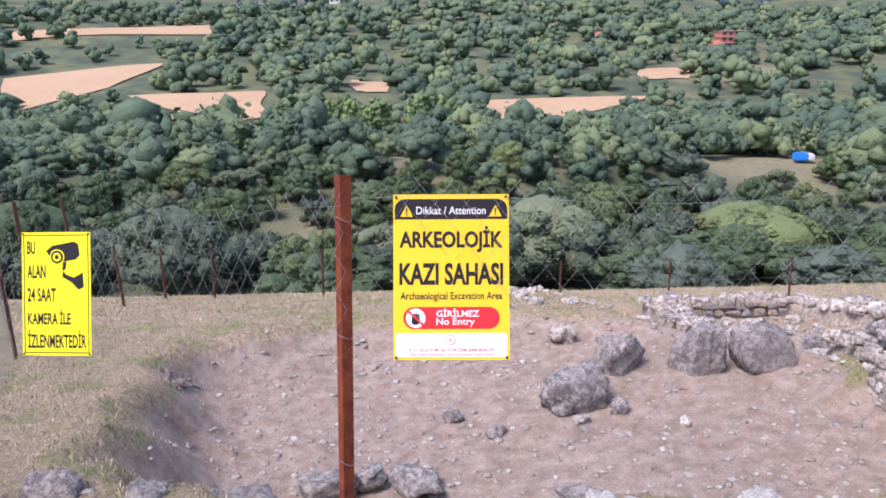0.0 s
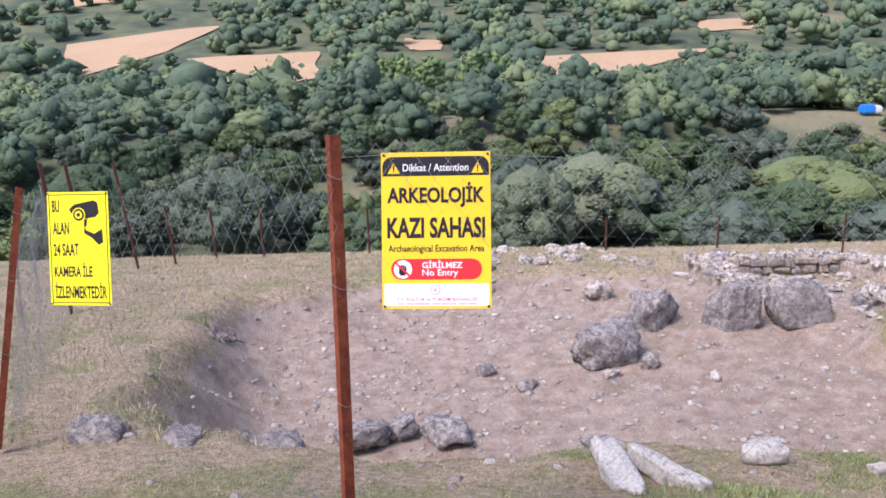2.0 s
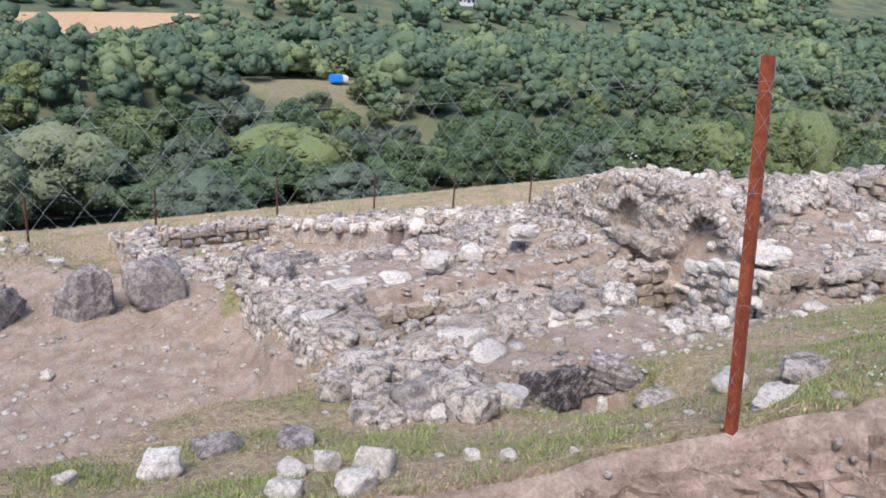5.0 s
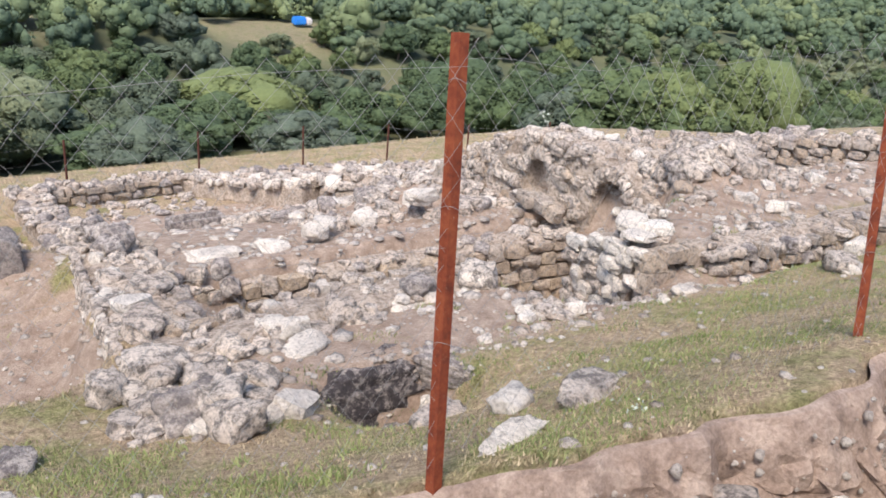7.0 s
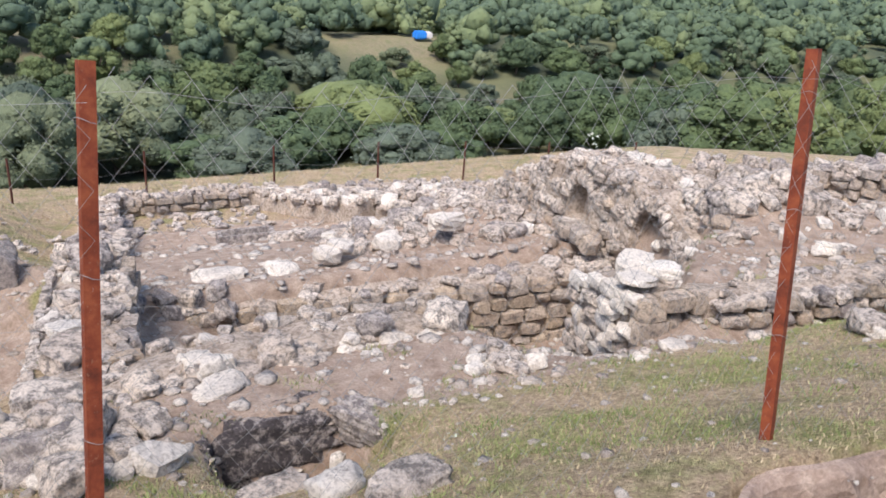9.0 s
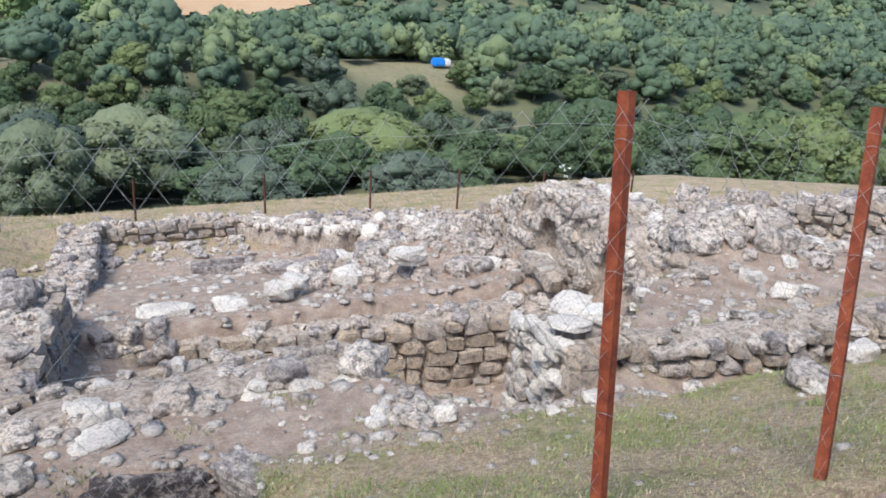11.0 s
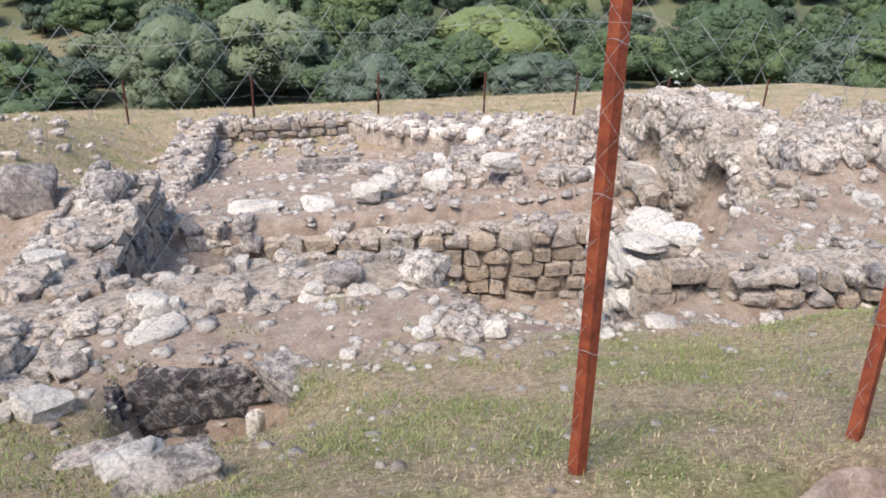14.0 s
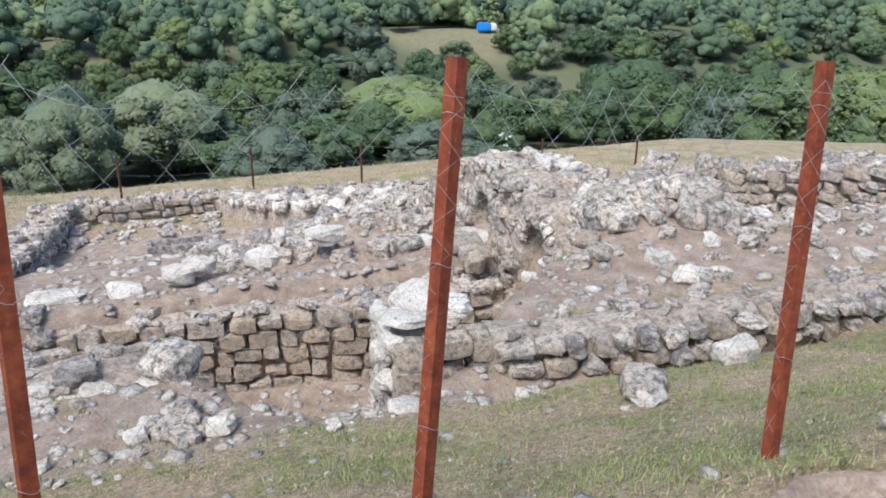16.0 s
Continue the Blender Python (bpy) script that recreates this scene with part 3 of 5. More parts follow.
# mass with the two arched niches; its face looks along -x
def niche_wall():
    label = "tall broken rubble mass with two small arched niches"
    w = thing("ruined_wall", label, "ruined wall", (13.3, 9.0, -4.6), "ruined walls")
    niches = ((9.15, 0.37, -3.7, -4.6), (10.98, 0.33, -3.76, -4.06))  # centre y, half width, spring, sill
    ys = np.arange(8.0, 14.4, 0.05)
    zs = np.arange(-5.2, -2.3, 0.09)
    bm = bmesh.new()

    def top(y):
        return float(np.interp(y, [7.9, 8.6, 9.2, 10.2, 11.2, 12.5, 14.5], [-3.55, -3.25, -3.05, -2.98, -2.98, -3.4, -4.6])) + 0.12 * noise.noise(Vector((y * 2.3, 3, 0)))

    def inside(y, z):
        for c, r, spring, sill in niches:
            if abs(y - c) < r and sill < z < spring:
                return True
            if z >= spring and math.hypot(y - c, (z - spring) * 0.9) < r:
                return True
        return False

    grid = {}
    for i, y in enumerate(ys):
        t = top(y)
        for k, u in enumerate(np.linspace(0, 1, 56)):
            z = -5.2 + (t + 5.2) * u
            depth = 0.36 if inside(y, z) else 0.0
            lean = 0.18 * u
            rough = 0.06 * noise.fractal(Vector((y * 2.2, z * 2.2, 1)), 0.9, 2, 5) + 0.12 * noise.noise(Vector((y * 0.9, z * 0.9, 4)))
            if depth:
                rough *= 0.25
            grid[i, k] = bm.verts.new((13.2 + lean + depth - rough, y, z))
        for k, (dx, dz) in enumerate(((0.35, 0.06), (0.8, 0.0), (1.3, -0.15), (1.9, -0.5), (2.6, -1.6))):
            p = Vector((13.4 + dx, y, t + dz))
            p += noise.noise_vector(p * 2.0) * 0.16
            grid[i, 56 + k] = bm.verts.new(p)
    for i in range(len(ys) - 1):
        for k in range(60):
            bm.faces.new((grid[i, k], grid[i + 1, k], grid[i + 1, k + 1], grid[i, k + 1]))
    bm.faces.new([grid[0, k] for k in range(61)])
    bm.faces.new([grid[len(ys) - 1, k] for k in range(60, -1, -1)])
    bmesh.ops.recalc_face_normals(bm, faces=bm.faces[:])
    part("core", bm, CORE, w)
    for c, r, spring, sill in niches:
        for j in range(13):  # arch of thin upright stones
            a = math.pi * (j + 0.5) / 13
            piece(ROUGH[j % 10], w, 13.35, c + math.cos(a) * (r + 0.1), spring + math.sin(a) * (r + 0.1) / 0.9, 0.2, 0.16, 0.28, 0, 0.03)
            w.children[-1].rotation_euler = (a - math.pi / 2, 0, 0)
        piece(WHITE[1], w, 13.2, c, sill - 0.05, 0.4, r * 2.6, 0.11, 0, 0.04)
    n = 0
    while n < 270:
        y = rng.uniform(8.0, 14.0)
        t = top(y)
        z = rng.uniform(-5.0, t)
        near_niche = any(abs(y - c) < r + 0.2 and sill - 0.05 < z < spring + r + 0.25 for c, r, spring, sill in niches)
        if near_niche:
            continue
        u = (z + 5.2) / (t + 5.2)
        s = rng.uniform(0.12, 0.3)
        piece(rng.choice(ROUGH + BLOCKS[:4]), w, 13.2 + 0.18 * u - 0.01, y, z, s * 0.8, s * 1.25, s * 0.85, rng.uniform(-0.3, 0.3), 0.2)
        n += 1
    return w, top


niche, niche_top = niche_wall()
for k in range(230):
    ny, nd = rng.uniform(8.0, 13.6), rng.uniform(0.1, 1.9)
    s = 0.07 + 0.22 * rng.random() ** 1.6
    piece(rng.choice(ROUGH + WHITE[:2]), niche, 13.4 + nd, ny, niche_top(ny) - max(0, nd - 1.0) * 0.4 + s * 0.1, s * 1.3, s, s * 0.7, rng.uniform(0, 6), 0.3)
# broken vault ledge beside the niches
ledge = thing("vault_ledge", "broken pale vault springing over dark squared stones", "ruined wall", (12.8, 9.9, -4.0))
for k in range(9):
    piece(BLOCKS[k % 8], ledge, 12.7 + 0.07 * (k % 3), 9.75 + 0.11 * k, -3.98 + 0.05 * (k % 2), 0.5, 0.3, 0.24, 1.4, 0.1)

# tall coursed wall at the far side of the terrace
P7, T7 = [(16.6, 12.1), (17.5, 11.2), (18.1, 10.2), (18.7, 8.8), (19.6, 5.8)], [-3.6, -3.4, -3.25, -2.85, -2.4]
far_side = ruin_wall("ruined_wall", "tall coursed limestone wall with a ragged top", P7, T7, 0.7, 1.6, 8, 0.06)
courses(far_side, P7, T7, -0.38, 1.3, 0.17, 0.3, BLOCKS + ROUGH[:4], 0.08, 0.1, 0.1)
crest(far_side, P7, T7, 0.75, 80, 0.16, 0.4, ROUGH + GREY[:3], 0.8)

# low walls at the bottom of the site
P8, T8 = [(6.2, 21.1), (9.9, 21.4)], [-6.2, -6.32]
back_wall = ruin_wall("ruined_wall", "low back wall of grey and reddish stone", P8, T8, 0.6, 1.2, 9, 0.08)
courses(back_wall, P8, T8, -0.32, 0.6, 0.2, 0.34, BLOCKS + GREY[:2])
crest(back_wall, P8, T8, 0.6, 45, 0.14, 0.3, ROUGH + GREY[:2])
P9, T9 = [(10.2, 21.5), (10.6, 20.3), (11.1, 19.1), (12.0, 17.6)], [-6.4, -6.2, -5.95, -5.65]
cross_wall = ruin_wall("ruined_wall", "pale rubble cross wall with a plastered end", P9, T9, 0.9, 1.3, 10, 0.14)
crest(cross_wall, P9, T9, 1.0, 100, 0.12, 0.36, WHITE[:2] + ROUGH, 0.8)
courses(cross_wall, P9, T9, 0.45, 0.6, 0.24, 0.4, ROUGH + WHITE[:3], 0.25, 0.14)
P10, T10 = [(11.4, 20.9), (14.3, 20.4), (17.0, 19.2)], [-6.25, -6.28, -6.15]
end_wall = ruin_wall("ruined_wall", "low straight end wall with grey coping stones", P10, T10, 0.6, 1.2, 11, 0.08)
courses(end_wall, P10, T10, -0.32, 0.6, 0.2, 0.36, GREY + BLOCKS[:3])
crest(end_wall, P10, T10, 0.6, 60, 0.16, 0.34, ROUGH + GREY)
P11, T11 = [(12.2, 17.4), (13.6, 16.4), (15.2, 15.3)], [-5.55, -5.3, -4.95]
mid_wall = ruin_wall("ruined_wall", "short rubble wall among fallen stones", P11, T11, 0.7, 1.2, 12, 0.12)
crest(mid_wall, P11, T11, 0.9, 70, 0.18, 0.42, ROUGH + WHITE[:2], 0.8)
courses(mid_wall, P11, T11, -0.36, 0.7, 0.22, 0.36, ROUGH + BLOCKS[:3], 0.2)


def scree(name, label, count, x0, x1, y0, y1, lo, hi, meshes, flat=0.65):
    heap = thing(name, label, "rubble", ((x0 + x1) / 2, (y0 + y1) / 2, lay((x0 + x1) / 2, (y0 + y1) / 2)))
    for _ in range(count):
        x, y = rng.uniform(x0, x1), rng.uniform(y0, y1)
        s = lo + (hi - lo) * rng.random() ** 2
        piece(rng.choice(meshes), heap, x, y, lay(x, y) + s * flat * 0.25, s * rng.uniform(1, 1.4), s, s * flat, rng.uniform(0, 6.3), 0.3)
    return heap


scree("stone_heap", "heap of fallen rough limestone behind the coursed wall", 260, 9.3, 13.0, 11.0, 16.3, 0.12, 0.42, ROUGH + GREY[:3] + WHITE[:2], 0.8)
scree("stone_heap", "scattered scree of pale stones on the terrace", 260, 12.2, 17.6, 6.2, 11.4, 0.05, 0.3, ROUGH + WHITE[:3] + BLOCKS[:2])
scree("stone_heap", "rugged bank of broken rubble masonry beside the niches", 150, 13.6, 15.3, 7.5, 9.3, 0.12, 0.5, ROUGH + CHUNK[:4] + BLOCKS[:3], 0.8)
scree("stone_heap", "fallen stones along the foot of the side wall", 90, 6.4, 9.9, 18.6, 21.0, 0.08, 0.4, ROUGH + GREY)
scree("stone_heap", "loose stones on the dry slope beside the ruin", 110, -0.4, 5.6, 13.2, 20.0, 0.06, 0.32, ROUGH)
scree("stone_heap", "fallen stones below the end wall", 150, 10.8, 17.6, 15.8, 21.2, 0.1, 0.36, ROUGH + GREY)
scree("stone_heap", "loose pebbles and stones before the sunken room", 60, 7.6, 10.4, 4.9, 6.5, 0.03, 0.13, ROUGH + WHITE)
scree("stone_heap", "tumbled blocks around the thick wall", 70, 4.5, 5.8, 4.7, 6.4, 0.08, 0.32, ROUGH + WHITE[:3])

# rubble knot beside the grave
knot = thing("stone_heap", "small heap of white-grey rubble in the earth", "rubble", (8.6, 5.45, -3.1))
for k in range(22):
    a = rng.uniform(0, 6.3)
    d = rng.uniform(0, 0.34)
    s = rng.uniform(0.08, 0.22)
    piece(rng.choice(ROUGH + WHITE), knot, 8.6 + math.cos(a) * d * 1.3, 5.45 + math.sin(a) * d, lay(8.6, 5.45) + s * 0.3, s * 1.3, s, s * 0.8, a, 0.3)

SLAB_STONE = stone_material("pitted_slab", (0.56, 0.51, 0.48), (0.46, 0.42, 0.4), (0.085, 0.075, 0.08), 0.48)
# open grave of dark slabs
grave = thing("stone_grave", "open grave of dark pitted stone slabs", "grave", (6.7, 5.2, -3.3))
for nm, x, y, z, w, d, h, rz, seed in (("slab", 6.58, 5.44, -3.38, 1.36, 0.34, 0.56, 0.08, 8), ("slab", 7.52, 4.92, -3.3, 1.25, 0.3, 0.4, -0.98, 9),
                                       ("slab", 6.0, 5.2, -3.38, 0.24, 0.45, 0.5, 0.15, 5)):
    bm = bmesh.new()
    lump(bm, seed, 16, 0.95, 0.1, freq=4.5)
    ob = part(nm, bm, LICHEN_STONE if seed == 9 else SLAB_STONE, grave, "grey pitted slab" if seed == 9 else "dark pitted slab")
    ob.matrix_basis = Matrix.LocRotScale((x, y, z), Euler((0.05, 0.04, rz)), (w, d, h))
piece(GREY[2], grave, 6.62, 4.95, -3.55, 0.26, 0.2, 0.3, 0.4)
piece(WHITE[2], grave, 7.02, 5.1, -3.5, 0.14, 0.12, 0.28, 0.9)

# stone basin in the lower room
basin = thing("stone_basin", "small grey stone basin on the floor of the lower room", "basin", (8.85, 16.9, -6.15))
bm = bmesh.new()
z0 = lay(8.85, 16.9)
box(bm, 8.25, 9.45, 16.65, 17.10, z0, z0 + 0.1, 0.02)
for x0, x1, y0, y1 in ((8.25, 9.45, 16.63, 16.72), (8.25, 9.45, 17.04, 17.13), (8.23, 8.33, 16.65, 17.10), (9.37, 9.47, 16.65, 17.10)):
    box(bm, x0, x1, y0, y1, z0, z0 + 0.27, 0.02)
part("trough", bm, LICHEN_STONE, basin)

# loose boulders in the hollow
boulder("rock", "squared grey lichen-stained block on the hollow's floor", 3.42, 11.05, 0.6, 0.5, 0.7, 0.2, 21, LICHEN_STONE, 0.08, 1.0, 0.07, 10, 2.6)
boulder("rock", "squared grey block leaning on its neighbour", 4.3, 10.98, 0.76, 0.52, 0.66, -0.15, 22, LICHEN_STONE, 0.04, 1.0, 0.07, 10, 2.6)
boulder("rock", "rounded grey boulder pitted with dark lichen", 2.4, 11.4, 0.62, 0.54, 0.6, 0.4, 23, LICHEN_STONE, 0.1, 0.45, 0.16, 9, 2.6)
boulder("rock", "long grey boulder lying on small stones", 1.5, 10.35, 0.86, 0.5, 0.56, 0.35, 24, LICHEN_STONE, 0.02, 0.7, 0.13, 9, 2.4)
boulder("rock", "small pale grey stone at the hollow's rim", 1.8, 12.55, 0.38, 0.3, 0.3, 0.2, 25, LIMESTONE, 0.15)
boulder("rock", "small grey stone beside the long boulder", 2.05, 10.1, 0.2, 0.18, 0.2, 0.9, 26, LICHEN_STONE)
boulder("rock", "small pale stone under the long boulder", 1.5, 9.9, 0.22, 0.16, 0.14, 0.3, 27, LIMESTONE)
boulder("rock", "small white stone on the hollow's floor", 2.75, 9.6, 0.14, 0.12, 0.12, 0.9, 28, WHITE_STONE)
for i, (x, y, w, h) in enumerate(((-0.10, 10.30, 0.24, 0.2),
                                  (0.40, 9.80, 0.25, 0.15))):
    boulder("rock", "dark weathered rock half buried at the hollow's edge", x, y, w, w * 0.8, h, i, 30 + i, LICHEN_STONE, 0.3, 0.4, 0.2)
for i, (x, y, z, w, h) in enumerate(((-3.5, 6.3, -3.3, 0.42, 0.42), (-2.75, 6.15, -3.35, 0.42, 0.4), (-2.3, 6.25, -3.4, 0.34, 0.32), (-2.0, 6.25, -3.4, 0.46, 0.34), (-1.6, 8.6, -4.5, 0.56, 0.32), (-0.62, 8.6, -4.5, 0.54, 0.3), (-1.15, 8.75, -4.45, 0.36, 0.2),
                                     (1.1, 8.1, -4.42, 0.5, 0.2))):
    boulder("rock", "dark weathered rock at the hollow's near edge", x, y, w, w * 0.8, h, i * 1.7, 40 + i, LICHEN_STONE, 0.0, 0.45, 0.18, z=z)
# boulders and white stones on the near slope
boulder("rock", "grey boulder in the grass of the near slope", 5.0, 5.15, 0.52, 0.36, 0.36, 0.1, 50, LICHEN_STONE, 0.15, 0.5, 0.18)
for i, (x, y, w, h) in enumerate(((1.57, 5.25, 0.28, 0.16), (2.82, 4.85, 0.29, 0.18), (3.75, 3.7, 0.21, 0.24), (3.66, 4.15, 0.17, 0.14), (3.43, 4.15, 0.2, 0.12), (3.15, 3.6, 0.18, 0.1), (3.45, 3.4, 0.2, 0.14),
                                  (4.4, 3.3, 0.12, 0.08), (5.6, 4.8, 0.2, 0.14), (2.3, 5.1, 0.13, 0.09), (4.3, 3.5, 0.1, 0.07))):
    boulder("rock", "white limestone lump in the grass", x, y, w, w * 0.85, h, i * 1.1, 60 + i, WHITE_STONE, 0.15, 0.7, 0.13, 5)
for i, (x, y, w, h) in enumerate(((3.32, 5.2, 0.36, 0.16), (3.8, 4.96, 0.32, 0.16), (5.3, 4.9, 0.26, 0.14))):
    boulder("rock", "flat grey stone sunk in the turf", x, y, w, w * 0.8, h, i, 80 + i, LICHEN_STONE, 0.35, 0.5, 0.15)
for i, (x, y, w, d, h) in enumerate(((4.90, 5.52, 0.55, 0.24, 0.2), (5.15, 5.05, 0.34, 0.36, 0.36), (4.58, 5.90, 0.26, 0.28, 0.26), (5.20, 5.52, 0.36, 0.36, 0.34), (5.12, 4.65, 0.3, 0.36, 0.3), (5.00, 5.95, 0.34, 0.28, 0.2))):
    boulder("rock", "large weathered limestone block of a fallen wall", x, y, w, d, h, 0.3 + i * 0.8, 90 + i, LIMESTONE, 0.12, 0.7, 0.16)
boulder("rock", "pale slab set in the bare earth", 6.3, 6.0, 0.5, 0.34, 0.1, 0.4, 99, WHITE_STONE, 0.4, 0.6, 0.1)
for i, (x, y, w, d, h) in enumerate(((6.45, 3.35, 0.3, 0.22, 0.14), (6.66, 2.98, 0.42, 0.28, 0.18), (5.78, 2.62, 0.46, 0.16, 0.07), (6.2, 3.8, 0.45, 0.2, 0.1))):
    boulder("rock", "white weathered slab on the grave's near side", x, y, w, d, h, 0.3, 110 + i, (WHITE_STONE, LIMESTONE)[i % 2], 0.25, 0.6, 0.16)
for i, (x, y, w, h) in enumerate(((13.0, 4.72, 0.32, 0.22), (11.85, 4.3, 0.38, 0.22), (11.8, 4.15, 0.22, 0.14), (11.3, 5.0, 0.2, 0.12), (14.5, 4.45, 0.3, 0.18), (14.8, 4.3, 0.3, 0.18), (10.3, 5.1, 0.25, 0.1), (12.55, 2.35, 0.3, 0.12), (11.85, 2.3, 0.14, 0.08))):
    boulder("rock", "loose whitish block on the dry lawn", x, y, w, w * 0.8, h, i, 120 + i, (WHITE_STONE, LIMESTONE)[i % 2], 0.2, 0.6, 0.15, 5)
SLABS = [(0.48, 4.9, 0.17, 0.62, 0.2, 0.15), (0.8, 4.85, 0.16, 0.62, 0.18, 0.5), (0.52, 5.3, 0.1, 0.13, 0.18, 0.2)]
for x, y, w, d, h, rz in SLABS:
    boulder("rock", "long white broken slab leaning in the grass", x, y, w, d, h, rz, 140 + int(x * 100), WHITE_STONE, 0.15, 0.85, 0.1, 6)
# raw earth banks
def earth_bank(name, label, line, drop, out, coarse):
    """A raw cut face below a line of (x, y, heading of its outward side), with the turf's edge on top."""
    bm = bmesh.new()
    rows, n = [], len(line)
    for i, (x, y, a, d) in enumerate(line):
        nx, ny = math.cos(a), math.sin(a)
        top = lay(x - nx * 0.14, y - ny * 0.14) - 0.015
        row = []
        for k in range(25):
            v = k / 24
            s = -0.1 + 0.06 * min(1, v * 8) + out * v
            p = Vector((x + nx * s, y + ny * s, top - drop * d * max(0, v - 0.06) ** 0.85))
            if d < 1:
                p.z = (lay(p.x, p.y) - 0.05) * (1 - d) + p.z * d
            if k > 1:
                deep = min(1, v * 2.2) * d
                p += noise.noise_vector(p * 3.4) * coarse * deep + noise.noise_vector(p * 7.5) * 0.12 * deep + noise.noise_vector(p * 17) * 0.06 * deep
            row.append(bm.verts.new(p))
        rows.append(row)
    for a, b in zip(rows, rows[1:]):
        for k in range(24):
            bm.faces.new((a[k], a[k + 1], b[k + 1], b[k]))
    bmesh.ops.recalc_face_normals(bm, faces=bm.faces[:])
    return tagged(part(name, bm, BANK, None), label, "bank", kind="structure")


BANK = soil_material()
ditch_line = [(x, float(np.interp(x, DITCH_X, DITCH_Y)) + 0.06 * math.sin(x * 4.1) + 0.04 * math.sin(x * 9.7), -math.pi / 2, min(1, max(0, (x - 2.3) / 0.8))) for x in np.arange(2.3, 14.5, 0.05)]
earth_bank("earth_bank", "raw pinkish cut earth bank with embedded stones", ditch_line, 0.95, 0.42, 0.12)
# stones sticking out of the bank
for i in range(260):
    x = 3.0 + 9.5 * rng.random()
    lip = float(np.interp(x, DITCH_X, DITCH_Y)) + 0.06 * math.sin(x * 4.1)
    v = rng.uniform(0.3, 1)
    s = rng.uniform(0.06, 0.24) if x > 5.2 else rng.uniform(0.03, 0.1)
    boulder("rock", "pale stone sticking out of the cut earth bank", x, lip - 0.1 - 0.44 * v, s * 1.5, s * 1.1, s * 1.1, rng.uniform(0, 6), 200 + i % 12, (LIMESTONE, WHITE_STONE, LIMESTONE)[i % 3], 0.5, 0.66, 0.14, 4,
            z=lay(x, lip + 0.2) - 0.9 * v - 0.04)
RIM = [(-2.0, 6.15), (-3.0, 6.25), (-3.6, 7.0), (-3.78, 8.3), (-3.78, 9.8), (-3.5, 11.0), (-3.1, 11.7)]
rim_line = []
total_rim = length(RIM)
for i in range(240):
    x, y, a, _ = along(RIM, [0] * len(RIM), total_rim * i / 239)
    w = 0.07 * math.sin(i * 0.21) + 0.05 * math.sin(i * 0.53)
    back = max(0, (i - 120) / 120)
    rim_line.append((x + 0.14 * math.sin(-a) + w * 0.5, y + 0.14 * math.cos(a) * 0 + w * 0.5, math.atan2(9.0 - y, 0.6 - x), max(0, min(1, i / 30, (239 - i) / 40)) * (1 - 0.8 * back)))
earth_bank("earth_bank", "crumbling cut edge of the excavated hollow under dry turf", rim_line, 0.34, 0.16, 0.04)


# ---- near fence ----
def angle_post(bm, foot, top, w=0.05, th=0.006, turn=0.0):
    foot, top = Vector(foot), Vector(top)
    up = (top - foot).normalized()
    side = Vector((math.cos(turn), math.sin(turn), 0))
    side = (side - up * side.dot(up)).normalized()
    fwd = up.cross(side)
    prof = [(0, 0), (w, 0), (w, th), (th, th), (th, w), (0, w)]
    rows = []
    for p in (foot - up * 0.25, foot + (top - foot) * 0.5, top):
        rows.append([bm.verts.new(p + side * (a - w / 2) + fwd * (b - w / 2)) for a, b in prof])
    for a, b in zip(rows, rows[1:]):
        for k in range(6):
            bm.faces.new((a[k], a[(k + 1) % 6], b[(k + 1) % 6], b[k]))
    bm.faces.new(rows[-1])
    bm.faces.new(list(reversed(rows[0])))
    bmesh.ops.recalc_face_normals(bm, faces=bm.faces[:])


def strands(lines, radius):
    """Thin three-sided wires along lines of points."""
    verts, faces = [], []
    for line in lines:
        base = len(verts)
        for i, p in enumerate(line):
            d = (line[min(i + 1, len(line) - 1)] - line[max(i - 1, 0)]).normalized()
            a = d.cross(Vector((0.2, 1, 0.1))).normalized()
            b = d.cross(a)
            for k in range(3):
                u = 2.094 * k
                verts.append(p + (a * math.cos(u) + b * math.sin(u)) * radius)
        for i in range(len(line) - 1):
            for k in range(3):
                a, b = base + i * 3 + k, base + i * 3 + (k + 1) % 3
                faces.append((a, b, b + 3, a + 3))
    return np.array([tuple(v) for v in verts]), np.array(faces)


